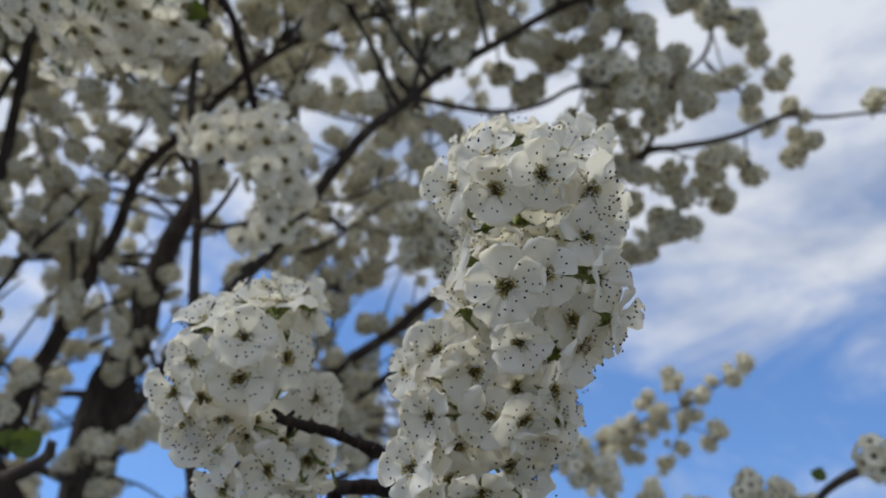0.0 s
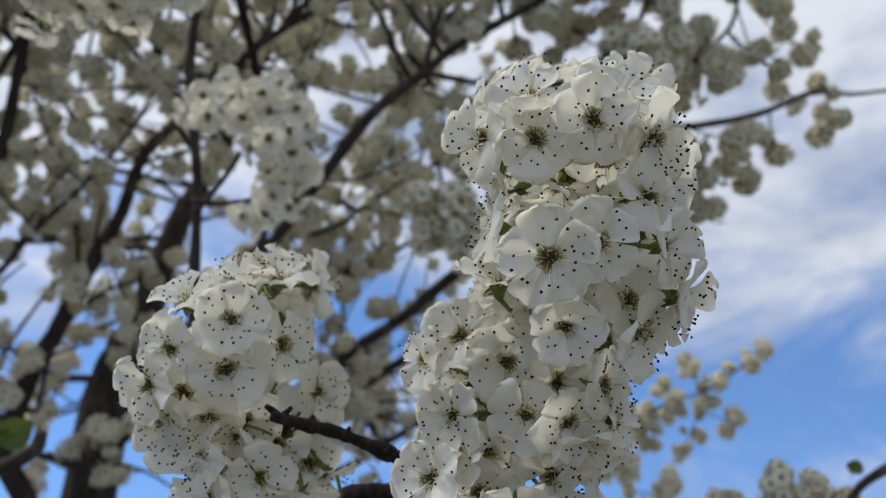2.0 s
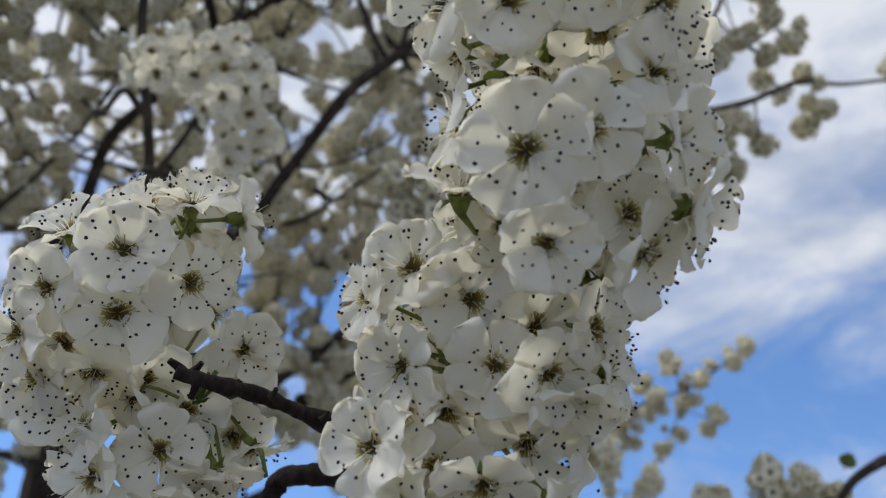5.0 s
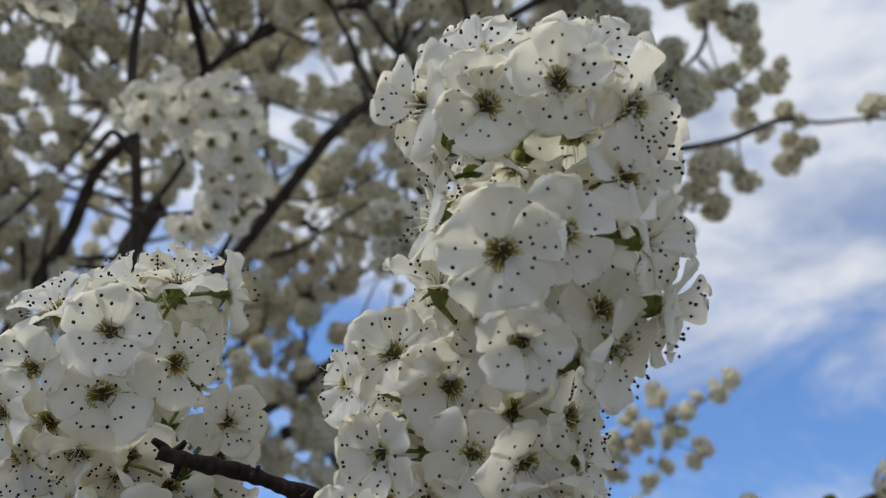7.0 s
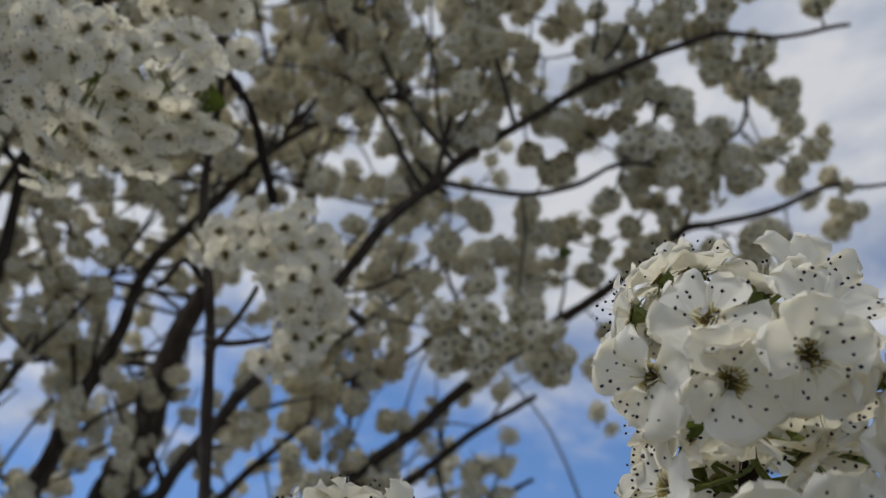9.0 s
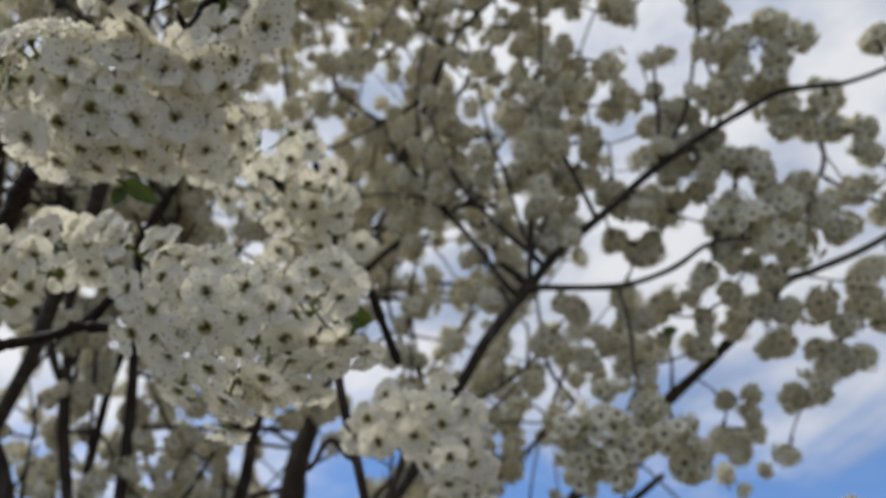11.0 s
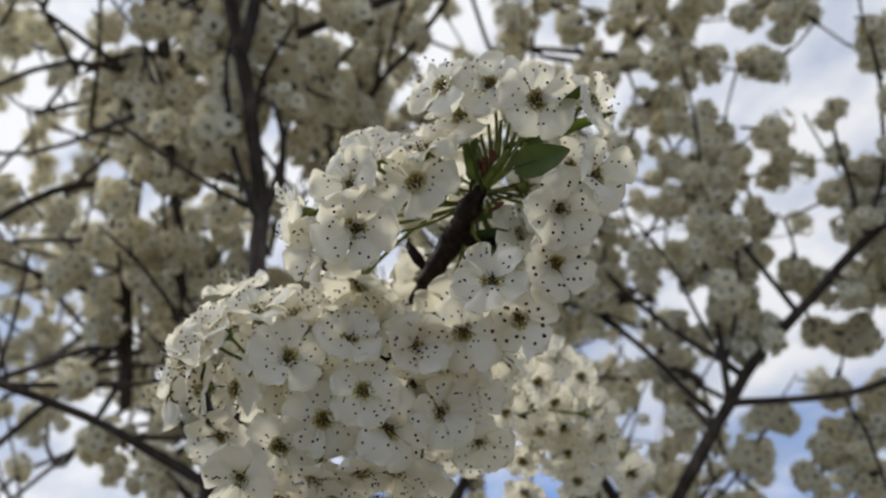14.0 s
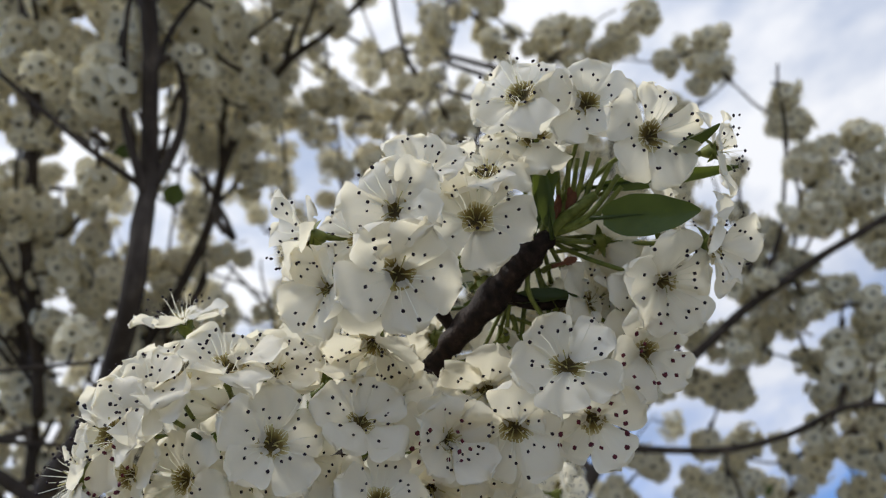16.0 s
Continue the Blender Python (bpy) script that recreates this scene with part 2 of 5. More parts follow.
def branch(name, points, r0, r1, fill):
    """One limb or twig as a tapering stem; fill: how thickly blossom bunches sit along it."""
    line = smooth_line(points, 6)
    n = len(line)
    seed = len(BRANCHES) * 7.3
    length = sum((b - a).length for a, b in zip(line, line[1:]))
    near = name == "near_bough"
    wob = 0.0012 if near else 0.008
    for k in range(1, n - 1):
        line[k] = line[k] + wob * Vector((noise.noise(line[k] * 9 + Vector((seed, 0, 0))), noise.noise(line[k] * 9 + Vector((0, seed, 0))), 0))
    if near:
        dense = []
        for a, b in zip(line, line[1:]):
            dense += [a.lerp(b, g / 6) for g in range(6)]
        line = dense + [line[-1]]
        n = len(line)
    radii = []
    for k, q in enumerate(line):
        r = r0 + (r1 - r0) * k / (n - 1)
        if near:
            r *= 1 + 0.75 * max(0.0, noise.noise(q * 110 + Vector((seed, 0, 0)))) + 0.22 * noise.noise(q * 380)
        else:
            r *= 1 + 0.20 * max(0.0, noise.noise(q * 30)) + 0.12 * noise.noise(q * 14 + Vector((seed, 0, 0)))
        radii.append(r)
    origin = line[0].copy()
    verts, faces = tube([q - origin for q in line], radii, 12 if near else 8 if r0 > 0.0065 else 6, 0.26 if near else 0.12, seed)
    BRANCHES.append((name, line, radii, fill, length))
    return part({"near_bough": "twig"}.get(name, name), mesh_from(name, verts, faces, [BARK_NEAR if near else BARK]), tree, on_tree(Matrix.Translation(origin)))


# ---- limbs and twigs ----
branch("limb", [(-0.805, 1.569, 1.757), (-0.739, 1.507, 1.828), (-0.633, 1.448, 1.969), (-0.493, 1.382, 2.111), (-0.380, 1.304, 2.189), (-0.271, 1.209, 2.267),
    (-0.169, 1.110, 2.319), (-0.100, 1.105, 2.387), (0.009, 1.087, 2.454), (0.108, 1.068, 2.499), (0.207, 1.047, 2.531), (0.284, 1.032, 2.551), (0.342, 1.022, 2.565),
    (0.429, 1.020, 2.546), (0.516, 0.998, 2.543)], 0.0130, 0.0030, 1)
branch("limb", [(-0.096, 1.103, 2.389), (-0.057, 1.059, 2.541), (-0.009, 0.984, 2.695)], 0.0050, 0.0025, 2)
branch("limb", [(-0.100, 1.105, 2.386), (0.011, 1.089, 2.345), (0.099, 1.051, 2.332), (0.155, 1.004, 2.331), (0.200, 0.968, 2.307)], 0.0050, 0.0030, 0)
branch("limb", [(-0.121, 1.126, 2.387), (-0.197, 1.134, 2.556), (-0.270, 1.125, 2.720), (-0.310, 1.146, 2.839)], 0.0050, 0.0030, 2)
branch("limb", [(-0.545, 1.676, 1.874), (-0.357, 1.675, 2.018), (-0.195, 1.648, 2.124), (-0.056, 1.600, 2.217), (0.186, 1.510, 2.347), (0.279, 1.439, 2.393),
    (0.335, 1.378, 2.416), (0.406, 1.407, 2.437), (0.528, 1.430, 2.474), (0.641, 1.443, 2.523), (0.731, 1.479, 2.538), (0.832, 1.503, 2.559),
    (0.966, 1.508, 2.571)], 0.0140, 0.0025, 0.5)
branch("limb", [(-0.640, 1.730, 1.780), (-0.420, 1.800, 1.930), (-0.250, 1.790, 2.030), (-0.090, 1.750, 2.130), (0.060, 1.700, 2.200)], 0.0150, 0.0060, 1.5)
branch("limb", [(-0.560, 1.850, 1.720), (-0.360, 1.950, 1.830), (-0.200, 1.960, 1.930), (-0.060, 1.930, 2.010), (0.050, 1.900, 2.060)], 0.0110, 0.0050, 1.5)
branch("limb", [(-0.700, 1.640, 1.900), (-0.520, 1.700, 2.090), (-0.380, 1.720, 2.210), (-0.230, 1.730, 2.300), (-0.080, 1.700, 2.390)], 0.0100, 0.0040, 1.5)
branch("limb", [(0.337, 1.455, 2.426), (0.360, 1.367, 2.469), (0.382, 1.276, 2.504)], 0.0060, 0.0030, 0)
branch("limb", [(0.337, 1.387, 2.420), (0.356, 1.343, 2.462), (0.376, 1.291, 2.510), (0.428, 1.234, 2.544), (0.429, 1.170, 2.606)], 0.0060, 0.0030, 0)
branch("limb", [(-0.237, 0.706, 1.708), (-0.249, 0.707, 1.830), (-0.253, 0.699, 1.896), (-0.255, 0.678, 1.981), (-0.251, 0.645, 2.066), (-0.240, 0.603, 2.146),
    (-0.230, 0.569, 2.198), (-0.216, 0.512, 2.263)], 0.0052, 0.0030, 0.3)
branch("twig", [(-0.251, 0.667, 1.989), (-0.230, 0.666, 1.985), (-0.198, 0.665, 1.988)], 0.0030, 0.0020, 0)
branch("twig", [(-0.251, 0.671, 1.978), (-0.231, 0.664, 2.002), (-0.209, 0.656, 2.029)], 0.0030, 0.0020, 0)
branch("twig", [(-0.253, 0.658, 2.037), (-0.273, 0.656, 2.057), (-0.300, 0.670, 2.039)], 0.0030, 0.0020, 1)
branch("limb", [(-0.784, 1.614, 1.998), (-0.772, 1.674, 2.163), (-0.747, 1.710, 2.370), (-0.698, 1.753, 2.539), (-0.618, 1.749, 2.783),
    (-0.495, 1.741, 3.004)], 0.0400, 0.0100, 1.6)
branch("limb", [(-0.901, 1.449, 1.855), (-0.879, 1.440, 1.937), (-0.823, 1.436, 2.068), (-0.767, 1.420, 2.190), (-0.714, 1.399, 2.289), (-0.667, 1.366, 2.385),
    (-0.579, 1.348, 2.474), (-0.441, 1.316, 2.594), (-0.280, 1.294, 2.673), (-0.153, 1.286, 2.696)], 0.0190, 0.0050, 1.6)
branch("limb", [(-0.835, 1.214, 2.054), (-0.778, 1.242, 2.184), (-0.734, 1.266, 2.270), (-0.683, 1.285, 2.358), (-0.610, 1.277, 2.498)], 0.0060, 0.0030, 3)
branch("limb", [(-0.576, 1.475, 2.052), (-0.503, 1.486, 2.195), (-0.455, 1.506, 2.250), (-0.345, 1.545, 2.287), (-0.252, 1.559, 2.357),
    (-0.142, 1.562, 2.437)], 0.0070, 0.0030, 2)
branch("limb", [(-0.329, 1.357, 2.323), (-0.259, 1.342, 2.309), (-0.158, 1.312, 2.334), (-0.059, 1.258, 2.386)], 0.0040, 0.0020, 2)
branch("limb", [(-0.824, 1.713, 1.952), (-0.697, 1.769, 2.118), (-0.597, 1.811, 2.211), (-0.416, 1.870, 2.284), (-0.278, 1.897, 2.368)], 0.0080, 0.0030, 2)
branch("limb", [(-0.849, 1.484, 1.826), (-0.740, 1.469, 1.815), (-0.603, 1.454, 1.896), (-0.505, 1.419, 1.912)], 0.0070, 0.0030, 2)
branch("twig", [(-0.386, 0.620, 1.753), (-0.357, 0.631, 1.762), (-0.335, 0.635, 1.775), (-0.328, 0.631, 1.788)], 0.0060, 0.0040, 0)
branch("twig", [(0.521, 0.888, 1.812), (0.458, 0.924, 1.795), (0.421, 0.942, 1.781), (0.399, 0.952, 1.765), (0.385, 0.958, 1.745)], 0.0060, 0.0040, 0)
branch("twig", [(0.254, 2.509, 1.914), (0.365, 2.529, 1.967), (0.532, 2.529, 2.054), (0.662, 2.532, 2.099), (0.811, 2.513, 2.194)], 0.0050, 0.0030, 0)
branch("limb", [(-0.314, 1.294, 2.843), (-0.218, 1.259, 2.967), (-0.157, 1.235, 3.054), (-0.075, 1.217, 3.128), (0.058, 1.188, 3.196)], 0.0080, 0.0040, 1)
branch("limb", [(-0.156, 1.224, 3.044), (-0.192, 1.143, 3.083), (-0.202, 1.065, 3.112)], 0.0050, 0.0030, 1)
branch("limb", [(-1.020, 1.086, 2.341), (-0.804, 0.907, 2.364), (-0.654, 0.769, 2.368), (-0.548, 0.676, 2.405), (-0.480, 0.600, 2.458), (-0.478, 0.609, 2.557),
    (-0.463, 0.584, 2.607), (-0.444, 0.544, 2.665), (-0.419, 0.489, 2.726), (-0.386, 0.421, 2.786)], 0.0110, 0.0065, 0.8)
branch("limb", [(-0.777, 0.468, 2.439), (-0.735, 0.534, 2.430), (-0.690, 0.610, 2.402), (-0.650, 0.676, 2.363), (-0.620, 0.719, 2.333)], 0.0040, 0.0050, 0.6)
branch("limb", [(-0.832, 0.994, 2.582), (-0.802, 0.925, 2.654), (-0.761, 0.836, 2.744), (-0.690, 0.721, 2.854), (-0.641, 0.650, 2.893),
    (-0.576, 0.552, 2.944)], 0.0080, 0.0050, 2)
branch("limb", [(-0.898, 1.081, 2.613), (-0.879, 1.010, 2.725), (-0.848, 0.938, 2.823), (-0.803, 0.866, 2.914), (-0.739, 0.762, 3.021),
    (-0.677, 0.652, 3.106)], 0.0080, 0.0050, 2)
branch("limb", [(-0.785, 1.109, 2.667), (-0.697, 1.075, 2.743), (-0.592, 1.008, 2.851), (-0.516, 0.935, 2.924), (-0.408, 0.869, 2.983), (-0.319, 0.834, 2.997),
    (-0.228, 0.785, 3.013)], 0.0090, 0.0040, 2)
branch("limb", [(-0.672, 0.936, 2.803), (-0.537, 0.795, 2.887), (-0.467, 0.716, 2.866), (-0.413, 0.624, 2.844)], 0.0050, 0.0030, 2)
branch("limb", [(-0.162, 1.253, 2.621), (-0.140, 1.269, 2.527), (-0.095, 1.268, 2.456)], 0.0040, 0.0040, 1)
branch("twig", [(0.244, 1.150, 2.590), (0.261, 1.076, 2.643), (0.256, 1.024, 2.667)], 0.0030, 0.0020, 0)
branch("twig", [(0.244, 1.150, 2.590), (0.262, 1.102, 2.598), (0.265, 1.054, 2.614)], 0.0030, 0.0020, 0)
branch("twig", [(0.265, 1.262, 2.414), (0.223, 1.200, 2.472), (0.206, 1.130, 2.515)], 0.0030, 0.0020, 1)
branch("trunk", [(-0.880, 1.680, -0.050), (-0.870, 1.670, 0.500), (-0.850, 1.640, 1.100), (-0.820, 1.620, 1.600), (-0.799, 1.615, 1.939),
    (-0.762, 1.610, 2.071)], 0.0760, 0.0430, 0)
branch("limb", [(-0.850, 1.640, 1.100), (-0.500, 1.350, 1.200), (-0.300, 0.980, 1.350), (-0.237, 0.706, 1.708)], 0.0220, 0.0090, 0)
branch("limb", [(-0.300, 0.980, 1.350), (-0.050, 0.700, 1.420), (0.030, 0.500, 1.550), (0.027, 0.421, 1.682)], 0.0090, 0.0045, 0)
branch("twig", [(-0.050, 0.700, 1.420), (-0.070, 0.500, 1.550), (-0.055, 0.379, 1.673)], 0.0060, 0.0036, 0)
branch("twig", [(-0.050, 0.700, 1.420), (0.300, 0.780, 1.500), (0.480, 0.840, 1.680), (0.521, 0.888, 1.812)], 0.0090, 0.0060, 0)
branch("limb", [(-0.820, 1.620, 1.600), (-0.900, 1.400, 1.850), (-0.950, 1.200, 2.050), (-1.020, 1.086, 2.341)], 0.0220, 0.0140, 1.6)
branch("limb", [(-0.820, 0.900, 2.050), (-0.750, 0.600, 2.000), (-0.522, 0.457, 2.052)], 0.0090, 0.0070, 0)
branch("limb", [(-0.750, 0.600, 2.000), (-0.650, 0.450, 2.020), (-0.536, 0.375, 2.068)], 0.0070, 0.0056, 0)
branch("twig", [(-0.500, 1.350, 1.200), (-0.550, 0.950, 1.500), (-0.386, 0.620, 1.753)], 0.0090, 0.0060, 0)
branch("limb", [(-0.820, 1.620, 1.600), (-0.300, 2.000, 1.660), (0.235, 2.310, 1.898)], 0.0120, 0.0050, 0)
branch("limb", [(-0.900, 1.250, 1.850), (-0.920, 1.150, 2.300), (-0.898, 1.081, 2.613)], 0.0120, 0.0080, 1.6)
branch("limb", [(-0.900, 1.250, 1.850), (-0.840, 1.200, 2.300), (-0.785, 1.109, 2.667)], 0.0120, 0.0090, 1.6)

branch("limb", [(-0.960, 1.250, 2.120), (-0.870, 1.170, 2.390), (-0.740, 1.110, 2.620), (-0.630, 1.080, 2.820)], 0.0090, 0.0040, 1.6)
branch("limb", [(-0.600, 1.300, 2.500), (-0.740, 1.210, 2.600), (-0.900, 1.120, 2.670)], 0.0060, 0.0030, 1.6)
branch("limb", [(-0.960, 0.950, 2.640), (-0.880, 0.850, 2.950), (-0.740, 0.790, 3.200), (-0.580, 0.740, 3.400)], 0.0100, 0.0040, 1.6)

# ---- near boughs ----
branch("near_bough", [(-0.522, 0.457, 2.052), (-0.469, 0.435, 2.086), (-0.415, 0.410, 2.112), (-0.376, 0.379, 2.119), (-0.326, 0.343, 2.140),
    (-0.281, 0.320, 2.132), (-0.258, 0.342, 2.165), (-0.2322, 0.3318, 2.1746), (-0.2191, 0.3211, 2.1817), (-0.2024, 0.3128, 2.1889), (-0.1882, 0.3033, 2.1948),
    (-0.1846, 0.3021, 2.1960)], 0.0062, 0.0026, 0)
branch("near_bough", [(-0.2001, 0.3128, 2.1877), (-0.1917, 0.3140, 2.1829), (-0.1834, 0.3163, 2.1829)], 0.0020, 0.0014, 0)
branch("near_bough", [(-0.2179, 0.3199, 2.1841), (-0.2203, 0.3152, 2.1912), (-0.2215, 0.3140, 2.1960)], 0.0020, 0.0014, 0)
branch("near_bough", [(-0.536, 0.375, 2.068), (-0.489, 0.394, 2.081), (-0.446, 0.408, 2.084), (-0.408, 0.418, 2.079), (-0.355, 0.429, 2.084),
    (-0.321, 0.421, 2.096), (-0.300, 0.412, 2.094)], 0.0055, 0.0020, 0)
branch("near_bough", [(-0.344, 0.410, 2.075), (-0.322, 0.418, 2.071), (-0.298, 0.426, 2.064), (-0.258, 0.435, 2.066),
    (-0.220, 0.444, 2.056)], 0.0030, 0.0015, 0)
branch("near_bough", [(-0.218, 0.707, 2.134), (-0.219, 0.634, 2.180), (-0.221, 0.578, 2.179), (-0.222, 0.518, 2.183),
    (-0.239, 0.449, 2.191)], 0.0040, 0.0020, 0)
branch("near_bough", [(0.027, 0.421, 1.682), (0.009, 0.386, 1.729), (-0.007, 0.362, 1.745), (-0.019, 0.345, 1.750), (-0.036, 0.322, 1.757),
    (-0.047, 0.309, 1.759), (-0.056, 0.303, 1.761)], 0.0030, 0.0015, 0)
branch("near_bough", [(-0.055, 0.379, 1.673), (-0.053, 0.378, 1.718), (-0.048, 0.373, 1.737), (-0.040, 0.369, 1.740), (-0.025, 0.366, 1.740),
    (-0.007, 0.363, 1.738), (0.010, 0.358, 1.751)], 0.0035, 0.0030, 0)
branch("near_bough", [(0.013, 0.317, 1.759), (0.023, 0.314, 1.774), (0.034, 0.308, 1.794), (0.040, 0.300, 1.815), (0.040, 0.290, 1.834),
    (0.038, 0.280, 1.850)], 0.0030, 0.0018, 0)


# ---- blossom: near flowers with petals, stamens and heart of their own ----
def petal_mesh(seed, length=0.0110, width=0.0126):
    """A broad rounded petal on a short claw: shallow, with a soft fold and a finely ragged rim."""
    r = random.Random(seed)
    nu, nv = 10, 12
    cup, curl, fold, skew = r.uniform(0.05, 0.32), r.uniform(-0.42, 0.12), r.uniform(-0.05, 0.16), r.uniform(-0.08, 0.08)
    notch, ph, full = r.uniform(-0.02, 0.06), r.uniform(0, 6), r.uniform(0.92, 1.08)
    crease, side = r.uniform(-0.0010, 0.0006), r.uniform(-0.4, 0.4)
    verts, faces = [], []
    for j in range(nv):
        s = 1 - (1 - j / (nv - 1)) ** 1.6
        for i in range(nu):
            u = i / (nu - 1) * 2 - 1
            w = width * 0.5 * full * max(0.16, 1.38 * s ** 0.86 * max(0.0, 1 - s ** 3.6) ** 0.5 + 0.12 * (1 - s))
            rim = max(s ** 5, abs(u) ** 5)
            ragged = rim * (0.00030 * math.sin(u * 14 + s * 9 + ph * 3) + 0.00030 * (r.random() - 0.5))
            wave = rim * 0.00085 * (math.sin(u * 5.2 + ph) + 0.8 * math.sin(s * 9 + u * 2 + ph * 2))
            reach = length * (s - s * s * 0.10 * u * u - notch * s ** 6 * math.exp(-(u * 2.5) ** 2))
            x = 0.0015 + reach + ragged
            y = u * w + skew * length * s * s + ragged * u
            z = length * (cup * math.sin(s * 2.0) * 0.6 + curl * s ** 3.2 * 0.55 + fold * u * u * s) + wave
            z += crease * math.exp(-((u - side) * 3.2) ** 2) * math.sin(s * 3.1) + 0.0012 * s * noise.noise(Vector((x * 130 + seed * 3.1, y * 110, seed)))
            verts.append((x, y, z))
    for j in range(nv - 1):
        for i in range(nu - 1):
            a = j * nu + i
            faces.append((a, a + nu, a + nu + 1, a + 1))
    return mesh_from("petal", verts, faces, [PETAL])


def stamen_meshes(seed, plump=1.0):
    """The filaments and the anthers of one flower."""
    r = random.Random(seed)
    fv, ff, av, af = [], [], [], []
    count = r.randint(17, 21)
    for k in range(count):
        a = 2 * math.pi * (k + r.uniform(-0.3, 0.3)) / count
        lean = radians(r.uniform(18, 66))
        length = r.uniform(0.0040, 0.0082)
        base = Vector((math.cos(a) * 0.0024, math.sin(a) * 0.0024, 0.0012))
        out = Vector((math.cos(a) * math.sin(lean), math.sin(a) * math.sin(lean), math.cos(lean)))
        bend = Vector((r.uniform(-1, 1), r.uniform(-1, 1), r.uniform(-0.4, 0.8))) * 0.0007
        line = [base, base + out * length * 0.5 + bend, base + out * length + bend * 0.4]
        across = out.cross(Vector((0, 0, 1))).normalized()
        o = len(fv)
        for q, w in zip(line, (0.00010, 0.00008, 0.00005)):
            fv += [q - across * w, q + Vector((0, 0, w * 0.6)), q + across * w]
        ff += [(o + g, o + g + 1, o + g + 4, o + g + 3) for g in (0, 1, 3, 4)]
        tip = line[-1]
        m = frame_of((out + Vector((r.uniform(-1, 1), r.uniform(-1, 1), r.uniform(-1, 1))) * 0.8).normalized()).to_3x3()
        sx, sz = plump * r.uniform(0.00032, 0.00042), plump * r.uniform(0.00040, 0.00056)
        o = len(av)
        av += [tip + m @ Vector(q) for q in ((0, 0, -sz), (sx, 0, -sz * 0.3), (0, sx * 0.8, -sz * 0.3), (-sx, 0, -sz * 0.3), (0, -sx * 0.8, -sz * 0.3),
                                               (sx, 0, sz * 0.4), (0, sx * 0.8, sz * 0.4), (-sx, 0, sz * 0.4), (0, -sx * 0.8, sz * 0.4), (0, 0, sz))]
        for q in range(4):
            t = (q + 1) % 4
            af += [(o, o + 1 + t, o + 1 + q), (o + 1 + q, o + 1 + t, o + 5 + t, o + 5 + q), (o + 5 + q, o + 5 + t, o + 9)]
    return fv, ff, av, af


def heart_mesh(seed):
    """The olive cup in the middle, ragged at its rim, with its pale styles."""
    r = random.Random(seed)
    verts, faces = [], []
    rings = [(0.0036, 0.0013), (0.0029, 0.0014), (0.0021, 0.0008), (0.0012, 0.0003)]
    n = 20
    for rad, z in rings:
        for s in range(n):
            a = 2 * math.pi * s / n
            k = 1 + (r.uniform(-0.20, 0.16) + 0.10 * math.cos(5 * a) if rad > 0.003 else r.uniform(-0.07, 0.07))
            verts.append(Vector((math.cos(a) * rad * k, math.sin(a) * rad * k, z + r.uniform(-1, 1) * 0.00018)))
    for k in range(len(rings) - 1):
        for s in range(n):
            t = (s + 1) % n
            faces.append((k * n + s, k * n + t, (k + 1) * n + t, (k + 1) * n + s))
    faces.append(tuple((len(rings) - 1) * n + s for s in range(n)))
    mats = [0] * len(faces)
    for k in range(4):
        a = 2 * math.pi * k / 4 + r.uniform(-0.5, 0.5)
        out = r.uniform(0.0014, 0.0036)
        top = Vector((math.cos(a) * out, math.sin(a) * out, r.uniform(0.0024, 0.0038)))
        v, f = tube([Vector((math.cos(a) * 0.0005, math.sin(a) * 0.0005, 0.0004)), top * 0.6 + Vector((0, 0, 0.0006)), top], [0.00013, 0.00013, 0.00017], 4)
        o = len(verts)
        verts += v
        faces += [tuple(i + o for i in q) for q in f]
        mats += [1] * len(f)
    return mesh_from("heart", verts, faces, [HEART, STYLE], mats)


PETALS = [petal_mesh(100 + k) for k in range(20)]
STAMENS, ANTHERS, ANTHERS_RED = [], [], []
for k in range(7):
    fv, ff, av, af = stamen_meshes(300 + k)
    STAMENS.append(mesh_from("stamen_ring", fv, ff, [FILAMENT]))
    ANTHERS.append(mesh_from("anther_ring", av, af, [ANTHER]))
    ANTHERS_RED.append(mesh_from("anther_ring", *stamen_meshes(300 + k, 1.55)[2:], [ANTHER_RED]))
HEARTS = [heart_mesh(500 + k) for k in range(4)]


